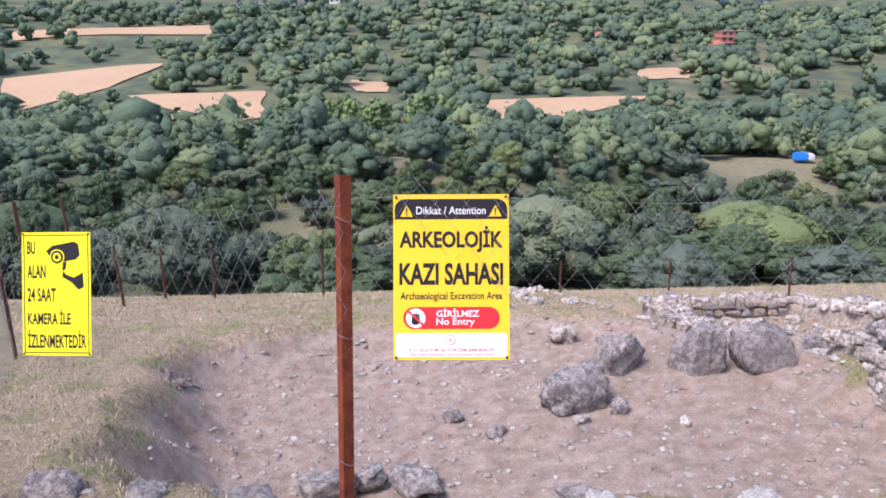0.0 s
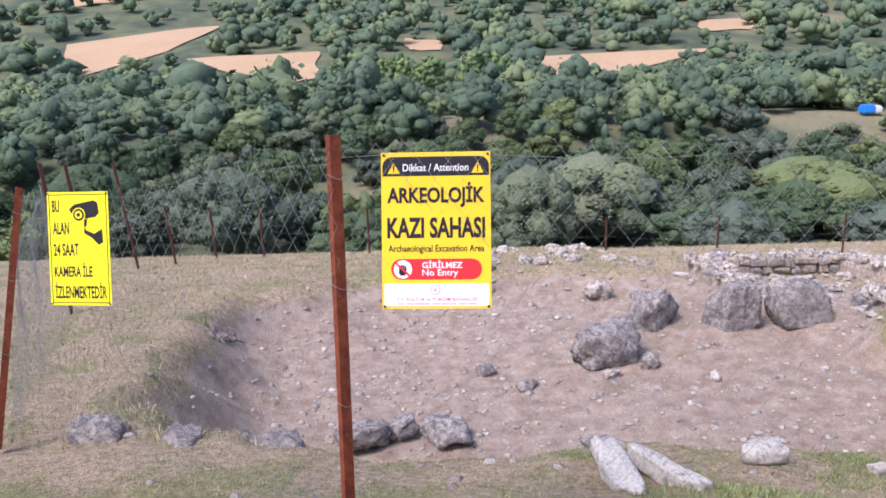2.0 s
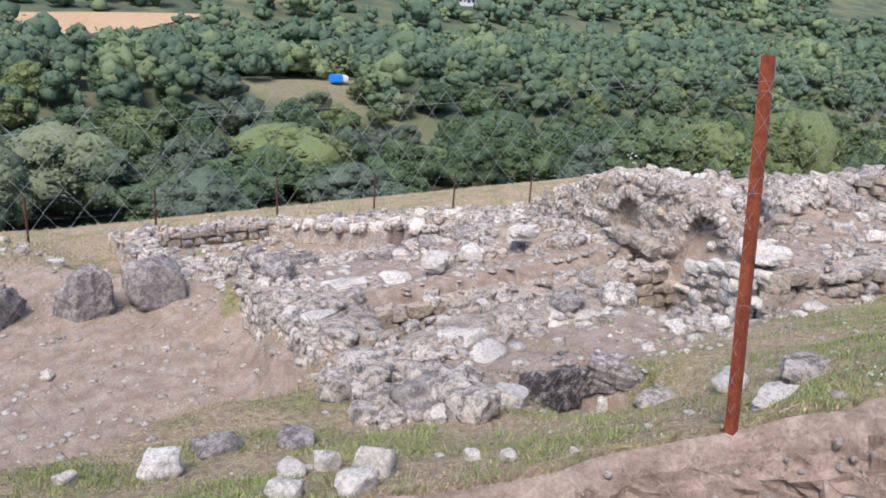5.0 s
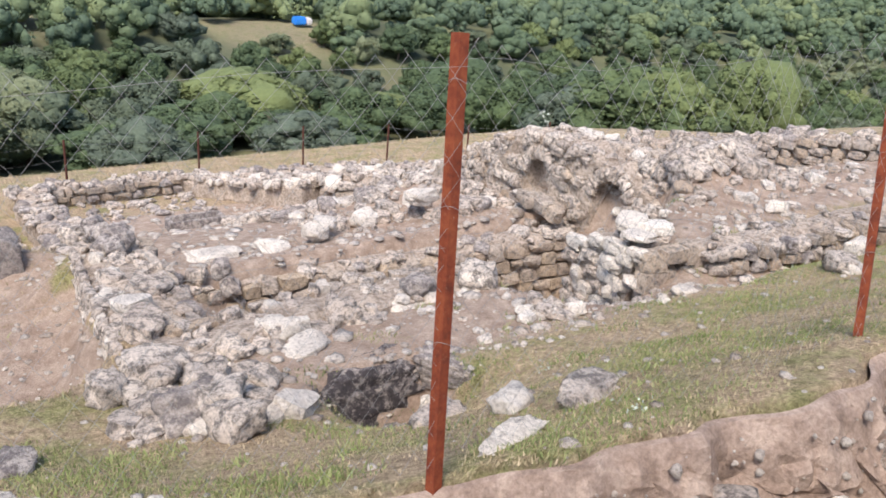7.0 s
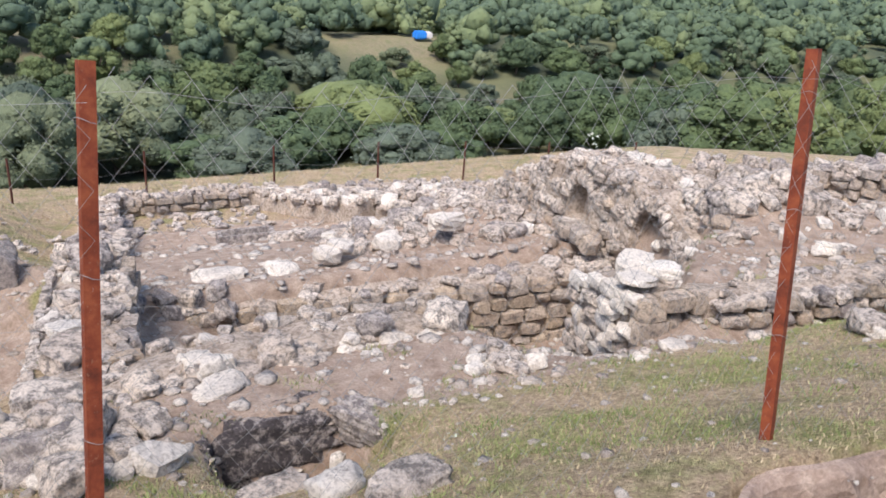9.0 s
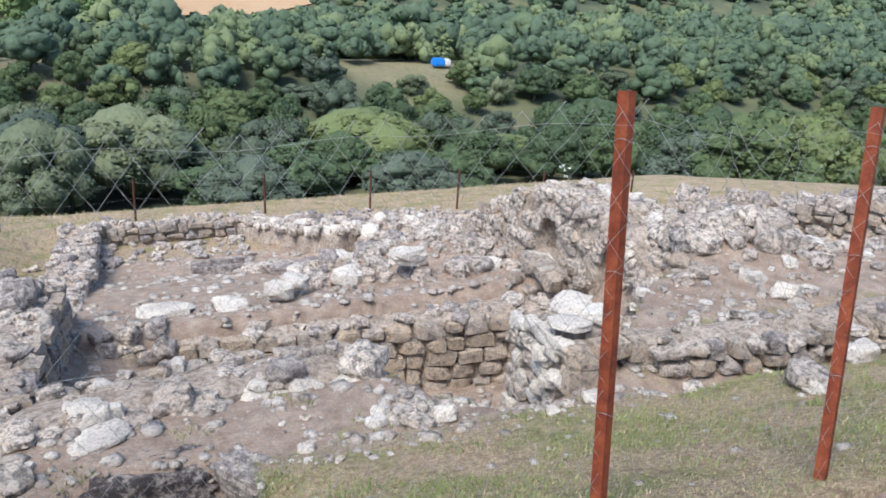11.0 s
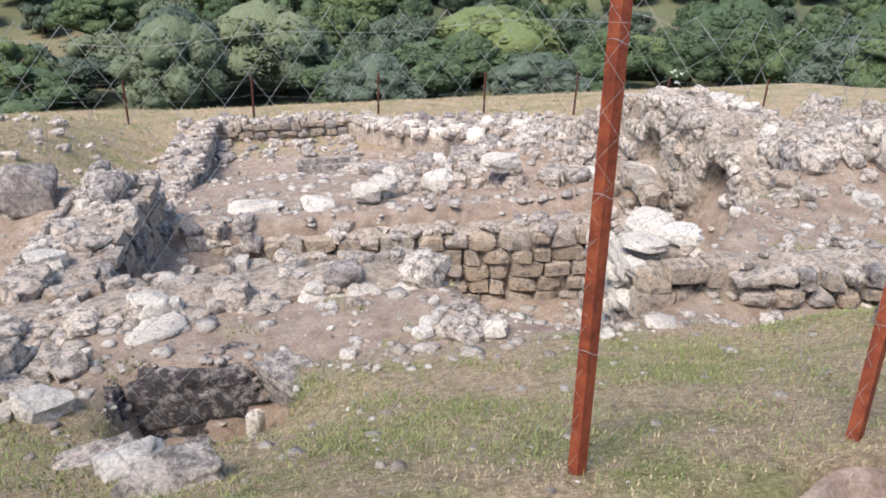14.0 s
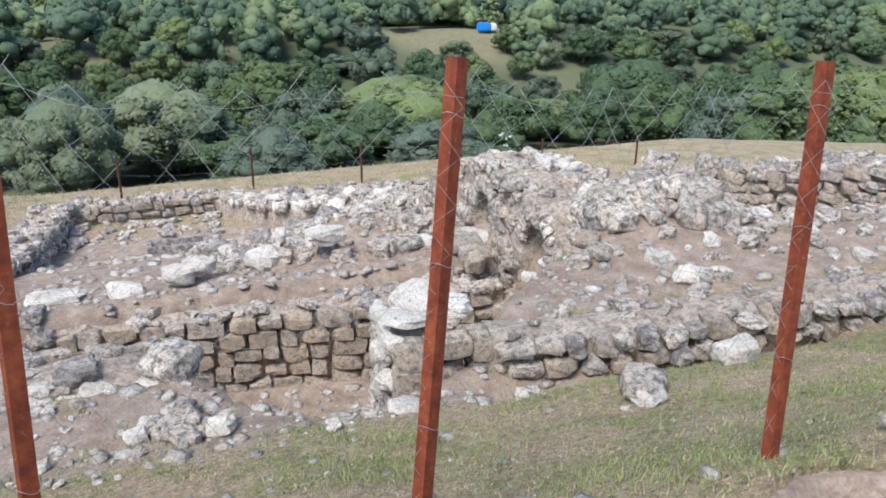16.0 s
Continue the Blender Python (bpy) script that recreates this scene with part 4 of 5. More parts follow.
def link_mesh(fence, f0, t0, f1, t1, cell=0.065, sag=0.05, drop=0.05, radius=0.0011):
    """Chain link between two posts: zigzag wires hooked into one another, with a sagging ragged top."""
    f0, t0, f1, t1 = Vector(f0), Vector(t0), Vector(f1), Vector(t1)
    span = (f1 - f0).length
    n = max(2, int(span / cell))
    lines = []

    def spot(u, v):
        bottom, top = f0.lerp(f1, u), t0.lerp(t1, u)
        top = top + Vector((0, 0, -drop - sag * 4 * u * (1 - u)))
        p = bottom.lerp(top, v)
        bulge = 0.05 * math.sin(u * 7 + v * 3) + 0.03 * math.sin(u * 17 + 1)
        return p + Vector((0.012 * math.sin(v * 9 + u * 20), -0.04 + bulge, 0.015 * math.sin(u * 23)))

    rows = int(1.45 / (cell * 1.02))
    for i in range(n):
        line = []
        for k in range(rows + 1):
            u = (i + 0.5 + (0.5 if (k + i) % 2 else -0.5) * 1.04) / n
            line.append(spot(min(max(u, 0), 1), k / rows) + Vector((0, 0.004 if k % 2 else -0.004, 0)))
        if i % 5 == 0:
            line.append(line[-1] + (line[-1] - line[-2]) * 0.3)
        lines.append(line)
    verts, faces = strands(lines, radius)
    me = quads_mesh("wire_mesh", verts, faces)
    me.materials.append(WIRE)
    ob = under(new("wire_mesh", me), fence)
    tagged(ob, "sagging galvanised chain link mesh", kind="stuff")
    for k, v in enumerate((0.97, 0.55)):
        wire = [spot(i / 24, v) for i in range(25)]
        verts, faces = strands([wire], 0.0008)
        me = quads_mesh("tension_wire", verts, faces)
        me.materials.append(WIRE)
        under(new("tension_wire", me), fence)


NEAR_POSTS = [((-4.1, 6.0, -2.7), (-3.72, 6.15, -0.9)), ((-1.11, 3.8, -2.1), (-1.08, 3.86, -0.25)), ((5.24, 2.5, -1.72), (5.39, 2.77, 0.08)), ((8.28, 2.29, -1.75), (8.36, 2.57, 0.12)),
              ((9.51, 2.22, -1.73), (9.77, 2.57, 0.02)), ((11.12, 2.3, -1.76), (11.33, 2.6, -0.07)), ((13.3, 2.35, -1.76), (13.4, 2.5, -0.1)), ((15.8, 2.4, -1.76), (15.85, 2.5, -0.1))]
fence = thing("chain_link_fence", "sagging chain link fence on rusty red angle-iron posts", "fence", (3.0, 2.8, -1.8))
for k, (f, t) in enumerate(NEAR_POSTS):
    bm = bmesh.new()
    angle_post(bm, f, t, 0.052, 0.006, 0.35 + 0.2 * math.sin(k * 2.2))
    part("post", bm, RUST, fence, "rusty red angle-iron post")
for (fa, ta), (fb, tb) in zip(NEAR_POSTS, NEAR_POSTS[1:]):
    link_mesh(fence, fa, ta, fb, tb)
# tie wires on the posts
for k, (f, t) in enumerate(NEAR_POSTS):
    f, t = Vector(f), Vector(t)
    for v in (0.3, 0.62, 0.9):
        c = f.lerp(t, v)
        ring = [c + Vector((math.cos(a) * 0.04, math.sin(a) * 0.04, 0.012 * math.sin(a * 2))) for a in np.linspace(0, 6.4, 14)]
        verts, faces = strands([ring], 0.0014)
        me = quads_mesh("tie_wire", verts, faces)
        me.materials.append(WIRE)
        under(new("tie_wire", me), fence)

# ---- boundary fence at the back and on the lawn ----
back = thing("boundary_fence", "row of thin dark rusty posts with sagging wire", "fence", (6.2, 25.0, -7.0))
BACK_POSTS = [(-5.75, 10.8, 2.1, -0.1), (-5.7, 11.5, 2.05, -0.15), (-6.4, 15.0, 2.05, -0.2), (-6.16, 16.4, 1.25, -0.1), (-5.95, 18.6, 1.25, -0.05), (-5.12, 19.8, 1.25, 0.0), (-2.6, 20.9, 1.25, 0.0), (0.6, 22.2, 1.25, 0.02), (4.1, 23.3, 1.25, 0.0),
              (7.51, 23.73, 1.25, 0.01), (11.14, 23.47, 1.25, 0.0), (14.25, 22.9, 1.25, 0.0), (16.81, 22.08, 1.25, 0.02), (19.2, 21.0, 1.25, 0.0), (21.6, 19.8, 1.25, 0.0)]
heads = []
for x, y, h, lean in BACK_POSTS:
    z = lay(x, y)
    bm = bmesh.new()
    angle_post(bm, (x, y, z), (x + lean, y, z + h), 0.045, 0.006, 0.6)
    part("post", bm, DARK_RUST, back)
    heads.append(Vector((x + lean * 0.9, y, z + h * 0.92)))
for a, b in zip(heads[3:], heads[4:]):
    for low in (0, 0.45):
        wire = [a.lerp(b, i / 10) - Vector((0, 0, low + 0.12 * 4 * (i / 10) * (1 - i / 10))) for i in range(11)]
        verts, faces = strands([wire], 0.002)
        me = quads_mesh("wire", verts, faces)
        me.materials.append(WIRE)
        under(new("wire", me), back)
link_mesh(back, (-4.1, 6.0, lay(-4.1, 6)), (-3.8, 6.1, lay(-4.1, 6) + 1.7), (-5.75, 10.8, lay(-5.75, 10.8)), (-5.85, 10.8, lay(-5.75, 10.8) + 1.9), radius=0.0015)


# ---- signs ----
YELLOW = plain("sign_yellow", (0.86, 0.56, 0.02), 0.45, wear=0.04)
LEMON = plain("sign_lemon", (0.9, 0.78, 0.01), 0.45, wear=0.04)
BLACK = plain("sign_black", (0.018, 0.015, 0.018), 0.5)
WHITE_PAINT = plain("sign_white", (0.82, 0.8, 0.78), 0.5, wear=0.03)
RED = plain("sign_red", (0.75, 0.03, 0.035), 0.5, wear=0.05)
PINK = plain("sign_pale_red", (0.7, 0.42, 0.42), 0.5, wear=0.05)


class Panel:
    """A flat printed sign: u to the right, v up from its lower left corner, layers stand proud of it."""

    def __init__(self, name, label, tl, tr, bl, width, height, material, size=1.0):
        tl, tr, bl = Vector(tl), Vector(tr), Vector(bl)
        u = (tr - tl).normalized()
        v = (tl - bl)
        v = (v - u * v.dot(u)).normalized()
        n = u.cross(v)
        self.m = Matrix((u, v, n)).transposed().to_4x4()
        self.m.translation = tl - v * height * size
        self.m = self.m @ Matrix.Scale(size, 4)
        self.w, self.h = width, height
        self.root = thing(name, label, "sign", self.m.translation)
        bm = bmesh.new()
        box(bm, 0, width, 0, height, -0.003, 0, 0.0)
        self.add("panel", bm, material)

    def add(self, name, bm, material, label=""):
        bmesh.ops.transform(bm, matrix=self.m, verts=bm.verts[:])
        return part(name, bm, material, self.root, label)

    def shape(self, name, pts, material, layer=1):
        bm = bmesh.new()
        z = 0.0012 * layer
        low = [bm.verts.new((x, y, 0.0002)) for x, y in pts]
        top = [bm.verts.new((x, y, z)) for x, y in pts]
        bm.faces.new(top)
        for i in range(len(pts)):
            j = (i + 1) % len(pts)
            bm.faces.new((low[i], low[j], top[j], top[i]))
        bmesh.ops.recalc_face_normals(bm, faces=bm.faces[:])
        return self.add(name, bm, material)

    def rounded(self, name, x0, x1, y0, y1, r, material, layer=1, lower=True):
        pts = []
        for cx, cy, a0 in ((x1 - r, y1 - r, 0), (x0 + r, y1 - r, 90), (x0 + r, y0 + r, 180), (x1 - r, y0 + r, 270)):
            if a0 >= 180 and not lower:
                pts.append((x0 if a0 == 180 else x1, y0))
                continue
            pts += [(cx + r * math.cos(radians(a0 + k * 15)), cy + r * math.sin(radians(a0 + k * 15))) for k in range(7)]
        return self.shape(name, pts, material, layer)

    def disc(self, name, cx, cy, r, material, layer=1):
        return self.shape(name, [(cx + r * math.cos(a), cy + r * math.sin(a)) for a in np.linspace(0, 2 * math.pi, 28)[:-1]], material, layer)

    def text(self, words, x0, x1, y0, y1, material, bold=0.0, layer=1):
        """Words that fill the given box."""
        curve = bpy.data.curves.new("lettering", "FONT")
        curve.body, curve.offset, curve.resolution_u = words, bold, 3
        tmp = new("lettering", curve)
        bpy.context.view_layer.update()
        me = bpy.data.meshes.new_from_object(tmp.evaluated_get(bpy.context.evaluated_depsgraph_get()))
        bpy.data.objects.remove(tmp)
        co = np.empty(len(me.vertices) * 3)
        me.vertices.foreach_get("co", co)
        co = co.reshape(-1, 3)
        lo, hi = co.min(0), co.max(0)
        co[:, 0] = x0 + (co[:, 0] - lo[0]) / (hi[0] - lo[0]) * (x1 - x0)
        co[:, 1] = y0 + (co[:, 1] - lo[1]) / (hi[1] - lo[1]) * (y1 - y0)
        co[:, 2] = 0.0012 * layer
        me.vertices.foreach_set("co", co.ravel())
        me.transform(self.m)
        me.materials.clear()
        me.materials.append(material)
        return under(new("lettering", me), self.root)


warn = Panel("warning_sign", "yellow archaeological excavation warning sign wired to the chain link", (-0.868, 3.856, -0.337), (-0.38, 3.821, -0.336), (-0.871, 3.665, -1.015), 0.5, 0.715, YELLOW, 0.98)
W, H = 0.5, 0.715
warn.rounded("header_band", 0.006, 0.494, 0.607, 0.695, 0.045, BLACK, 1, False)
for cx in (0.058, 0.442):
    warn.shape("warning_triangle", [(cx - 0.028, 0.618), (cx + 0.028, 0.618), (cx, 0.668)], YELLOW, 2)
    warn.shape("exclamation_mark", [(cx - 0.003, 0.634), (cx + 0.003, 0.634), (cx + 0.004, 0.655), (cx - 0.004, 0.655)], BLACK, 3)
    warn.disc("exclamation_dot", cx, 0.627, 0.0035, BLACK, 3)
warn.text("Dikkat / Attention", 0.1, 0.4, 0.628, 0.662, WHITE_PAINT, 0.008, 2)
warn.text("ARKEOLOJİK", 0.026, 0.474, 0.462, 0.578, BLACK, 0.034)
warn.text("KAZI SAHASI", 0.026, 0.474, 0.322, 0.418, BLACK, 0.034)
warn.text("Archaeological Excavation Area", 0.03, 0.47, 0.25, 0.292, BLACK, 0.016)
warn.rounded("red_band", 0.042, 0.458, 0.133, 0.228, 0.046, RED)
warn.disc("stop_icon", 0.096, 0.18, 0.042, WHITE_PAINT, 2)
warn.rounded("stop_icon", 0.078, 0.112, 0.152, 0.182, 0.012, BLACK, 3)
for i in range(4):
    warn.rounded("stop_icon", 0.079 + i * 0.0088, 0.0855 + i * 0.0088, 0.172, 0.203 - 0.004 * abs(i - 1.4), 0.003, BLACK, 4)
warn.shape("stop_bar", [(0.062, 0.206), (0.068, 0.212), (0.13, 0.154), (0.124, 0.148)], RED, 5)
warn.text("GİRİLMEZ", 0.185, 0.37, 0.185, 0.222, WHITE_PAINT, 0.02, 2)
warn.text("No Entry", 0.185, 0.35, 0.142, 0.18, WHITE_PAINT, 0.014, 2)
warn.rounded("white_band", 0.01, 0.49, 0.012, 0.115, 0.012, WHITE_PAINT)
warn.disc("emblem", 0.245, 0.086, 0.024, PINK, 2)
warn.disc("emblem", 0.245, 0.086, 0.018, WHITE_PAINT, 3)
warn.disc("emblem", 0.245, 0.086, 0.01, PINK, 4)
warn.text("T.C. KÜLTÜR ve TURİZM BAKANLIĞI", 0.066, 0.434, 0.036, 0.054, RED, 0.004, 2)
for k in range(9):
    warn.shape("small_print", [(0.07 + k * 0.04, 0.018), (0.1 + k * 0.04 + 0.006 * (k % 3), 0.018), (0.1 + k * 0.04 + 0.006 * (k % 3), 0.027), (0.07 + k * 0.04, 0.027)], PINK, 2)
for cx, cy in ((0.012, 0.703), (0.488, 0.703), (0.012, 0.01), (0.488, 0.01)):
    warn.disc("wire_tie", cx, cy, 0.006, BLACK, 6)

watch = Panel("warning_sign", "lemon yellow camera surveillance sign wired to the chain link", (-2.595, 4.26, -0.558), (-2.263, 4.2, -0.548), (-2.575, 4.12, -1.15), 0.425, 0.72, LEMON, 0.795)
for x0, x1, y0, y1 in ((0.012, 0.413, 0.7, 0.705), (0.012, 0.413, 0.015, 0.02), (0.012, 0.017, 0.015, 0.705), (0.408, 0.413, 0.015, 0.705)):
    watch.shape("border", [(x0, y0), (x1, y0), (x1, y1), (x0, y1)], BLACK)
for words, x1, y0, y1 in (("BU", 0.085, 0.592, 0.668), ("ALAN", 0.148, 0.452, 0.532), ("24 SAAT", 0.21, 0.315, 0.395), ("KAMERA İLE", 0.3, 0.182, 0.272), ("İZLENMEKTEDİR", 0.395, 0.045, 0.15)):
    watch.text(words, 0.034, x1, y0, y1, BLACK, 0.022)
k = 0.9
watch.shape("camera_icon", [(x * k, y) for x, y in ((0.17, 0.61), (0.21, 0.64), (0.36, 0.665), (0.39, 0.65), (0.4, 0.585), (0.37, 0.56), (0.25, 0.545), (0.2, 0.57))], BLACK)
for n, (r, m) in enumerate(((0.05, LEMON), (0.042, BLACK), (0.028, LEMON), (0.014, BLACK))):
    watch.disc("camera_lens", 0.245 * k, 0.575, r * k, m, 2 + n)
watch.shape("camera_bracket", [(x * k, y) for x, y in ((0.285, 0.5), (0.3, 0.475), (0.36, 0.455), (0.42, 0.485), (0.425, 0.4), (0.39, 0.385), (0.345, 0.425), (0.28, 0.46))], BLACK)
watch.shape("camera_bracket", [(x * k, y) for x, y in ((0.285, 0.545), (0.31, 0.55), (0.3, 0.5), (0.28, 0.5))], BLACK)
for cx, cy in ((0.01, 0.71), (0.415, 0.71), (0.01, 0.01), (0.415, 0.01)):
    watch.disc("wire_tie", cx, cy, 0.005, BLACK, 6)


# ---- trees ----
def leaf_quads(rs, centres, radii, count, size, squash=0.85):
    """Small leaf sprays over the outside of clumps: corners and faces."""
    share = radii ** 2 / np.sum(radii ** 2)
    idx = rs.choice(len(centres), count, p=share)
    d = rs.normal(size=(count, 3))
    d /= np.linalg.norm(d, axis=1)[:, None]
    d[:, 2] = np.where(rs.random(count) < 0.6, np.abs(d[:, 2]), d[:, 2])
    r = radii[idx] * (0.82 + 0.5 * rs.random(count) ** 1.5)
    p = centres[idx] + d * r[:, None] * np.array([1, 1, squash])
    face = d + 0.75 * rs.normal(size=d.shape)
    a = np.cross(face, rs.normal(size=d.shape))
    a /= np.linalg.norm(a, axis=1)[:, None] + 1e-9
    b = np.cross(face, a)
    b /= np.linalg.norm(b, axis=1)[:, None] + 1e-9
    s = size * (0.6 + 0.8 * rs.random(count))[:, None]
    v = np.stack([p - a * s * 0.5, p + b * s * 0.36, p + a * s * 0.6, p - b * s * 0.36], 1).reshape(-1, 3)
    f = np.arange(len(v)).reshape(-1, 4)
    return v, f


ICO = bmesh.new()
bmesh.ops.create_icosphere(ICO, subdivisions=1, radius=1)
ICO_V = np.array([tuple(v.co) for v in ICO.verts])
ICO_F = np.array([[v.index for v in f.verts] for f in ICO.faces])
ICO_F = np.concatenate([ICO_F, ICO_F[:, 2:3]], 1)
ICO.free()


BALL = bmesh.new()
bmesh.ops.create_icosphere(BALL, subdivisions=2, radius=1)
BALL_V = np.array([tuple(v.co) for v in BALL.verts])
BALL_F = np.array([[v.index for v in f.verts] for f in BALL.faces])
BALL.free()


def crown_shape(rs, kind, n):
    """Clump centres and radii of a crown about 1 high and wide, standing on z = 0."""
    k = math.sqrt(20 / n)
    if kind == "round":
        d = rs.normal(size=(n, 3))
        d /= np.linalg.norm(d, axis=1)[:, None]
        d[:, 2] = np.abs(d[:, 2]) * 1.25 - 0.4
        c = d * np.array([0.37, 0.37, 0.36]) * (0.8 + 0.3 * rs.random((n, 1))) + np.array([0, 0, 0.47])
        r = (0.1 + 0.09 * rs.random(n)) * k
        c, r = np.concatenate([c, [[0, 0, 0.45]]]), np.concatenate([r, [0.32]])
    elif kind == "bushy":
        a = rs.random(n) * 6.283
        w = 0.4 * np.sqrt(rs.random(n))
        c = np.stack([np.cos(a) * w, np.sin(a) * w, 0.18 + 0.62 * rs.random(n) * (1 - w)], 1)
        r = (0.1 + 0.1 * rs.random(n)) * k
    else:
        z = 0.1 + 0.86 * rs.random(n)
        w = 0.15 * np.sin(np.pi * np.clip(z, 0.1, 0.97)) + 0.03
        a = rs.random(n) * 6.283
        c = np.stack([np.cos(a) * w, np.sin(a) * w, z], 1)
        r = (0.055 + 0.05 * rs.random(n)) * k
    return c, r


def clump_tris(rs, c, r, base_v, base_f, uneven):
    """Lumpy leaf clumps as one mesh."""
    n = len(c)
    v = base_v[None] * r[:, None, None] * (0.65 + 0.7 * rs.random((n, 1, 3))) * (1 - uneven + 2 * uneven * rs.random((n, len(base_v), 1))) + c[:, None]
    f = base_f[None, :, :3] + (np.arange(n) * len(base_v))[:, None, None]
    return v.reshape(-1, 3), f.reshape(-1, 3)


def crown_mesh(name, seed, kind, clumps, leaves, leaf, material, fine=True):
    rs = np.random.RandomState(seed)
    c, r = crown_shape(rs, kind, clumps)
    cv, cf = clump_tris(rs, c, r, BALL_V if fine else ICO_V, BALL_F if fine else ICO_F, 0.3)
    v, f = leaf_quads(rs, c, r * 1.06, leaves, leaf)
    tris = np.concatenate([cf, f[:, [0, 1, 2]] + len(cv), f[:, [0, 2, 3]] + len(cv)])
    me = quads_mesh(name, np.concatenate([cv, v]), tris)
    me.shade_smooth()
    me.materials.append(material)
    return me


def trunk_mesh(seed):
    r = random.Random(seed)
    bm = bmesh.new()

    def limb(a, b, ra, rb):
        d = (b - a)
        m = Matrix.Translation((a + b) / 2) @ d.to_track_quat("Z", "Y").to_matrix().to_4x4()
        bmesh.ops.create_cone(bm, cap_ends=False, segments=7, radius1=ra, radius2=rb, depth=d.length, matrix=m)

    fork = Vector((r.uniform(-0.03, 0.03), r.uniform(-0.03, 0.03), 0.32))
    limb(Vector((0, 0, -0.05)), fork, 0.035, 0.024)
    for k in range(5):
        a = k * 1.26 + r.uniform(-0.3, 0.3)
        mid = fork + Vector((math.cos(a) * 0.14, math.sin(a) * 0.14, 0.16))
        limb(fork, mid, 0.02, 0.012)
        limb(mid, mid + Vector((math.cos(a) * 0.12, math.sin(a) * 0.12, 0.14)), 0.012, 0.005)
    me = bpy.data.meshes.new("trunk")
    bm.to_mesh(me)
    bm.free()
    me.materials.append(BARK)
    return me


TRUNKS = [trunk_mesh(i) for i in range(3)]
ROUND_CROWNS = [crown_mesh("crown", 300 + i, "round", 64, 8000, 0.03, LEAF) for i in range(3)]
BUSHY_CROWNS = [crown_mesh("crown", 305 + i, "bushy", 60, 8000, 0.03, LEAF) for i in range(2)]
OLIVE_CROWNS = [crown_mesh("crown", 310 + i, ("bushy", "round")[i], 60, 8000, 0.03, OLIVE_LEAF) for i in range(2)]
NEXT_CROWNS = [crown_mesh("crown", 315 + i, ("round", "bushy")[i % 2], 34, 4200, 0.04, (LEAF, OLIVE_LEAF, LEAF, LEAF, LEAF, OLIVE_LEAF)[i], False) for i in range(6)]
tree_rng = random.Random(31)

FIELDS = [  # corners in plan
    [(36, 331), (109, 333), (67, 305), (39, 301)],
    [(-168, 377), (-102, 402), (-114, 352), (-139, 317)],
    [(-102, 339), (-51, 343), (-44, 302), (-54, 279)],
    [(-97, 305), (-66, 306), (-51, 253), (-80, 253)],
    [(-203, 475), (-106, 517), (-97, 487), (-198, 450)],
    [(116, 386), (143, 387), (134, 365), (111, 362)],
    [(-4, 219), (19, 256), (23, 239), (1, 183)],
    [(-17, 370), (0, 364), (0, 346), (-14, 346)],
]
GLADES = [[(188, 373), (209, 373), (197, 349), (179, 349)], [(33, 81), (42, 89), (48, 87), (40, 77)], [(166, 208), (178, 208), (178, 196), (168, 196)], [(290, 425), (350, 425), (350, 405), (285, 402)]]


def in_field(x, y, grow=0.0):
    for quad in FIELDS + GLADES:
        cx, cy = sum(p[0] for p in quad) / 4, sum(p[1] for p in quad) / 4
        sx, sy = cx + (x - cx) / (1 + grow), cy + (y - cy) / (1 + grow)
        ok = all((b[0] - a[0]) * (sy - a[1]) - (b[1] - a[1]) * (sx - a[0]) <= 0 for a, b in zip(quad, quad[1:] + quad[:1]))
        if ok:
            return True
    return False


def hides_field(x, y, h):
    """Low scrub, not tall trees, grows in the strip below a field."""
    top = lay(x, y) + h
    for k in range(1, 15):
        s = 1 + k * 0.06
        fx, fy = 3 + (x - 3) * s, y * s
        if in_field(fx, fy) and top - 0 > lay(fx, fy) / s:
            return True
    return False


def plant_tree(x, y, h, wide, crown, label, name="tree"):
    t = thing(name, label, "tree", (x, y, lay(x, y)), "valley trees")
    spin = tree_rng.uniform(0, 6.3)
    for nm, me in (("trunk", rng.choice(TRUNKS)), ("crown", crown)):
        ob = under(new(nm, me), t)
        ob.matrix_basis = Matrix.LocRotScale((x, y, lay(x, y)), Euler((0, 0, spin)), (h * wide, h * wide, h))
    return t


placed = []


def spread(count, y0, y1, gap, x_of, tries=60000):
    got = []
    for _ in range(tries):
        if len(got) >= count:
            break
        y = y0 + (y1 - y0) * tree_rng.random()
        x = tree_rng.uniform(*x_of(y))
        if in_field(x, y, 0.1) or any((x - a) ** 2 + (y - b) ** 2 < gap * gap for a, b in placed[-400:]):
            continue
        placed.append((x, y))
        got.append((x, y))
    return got


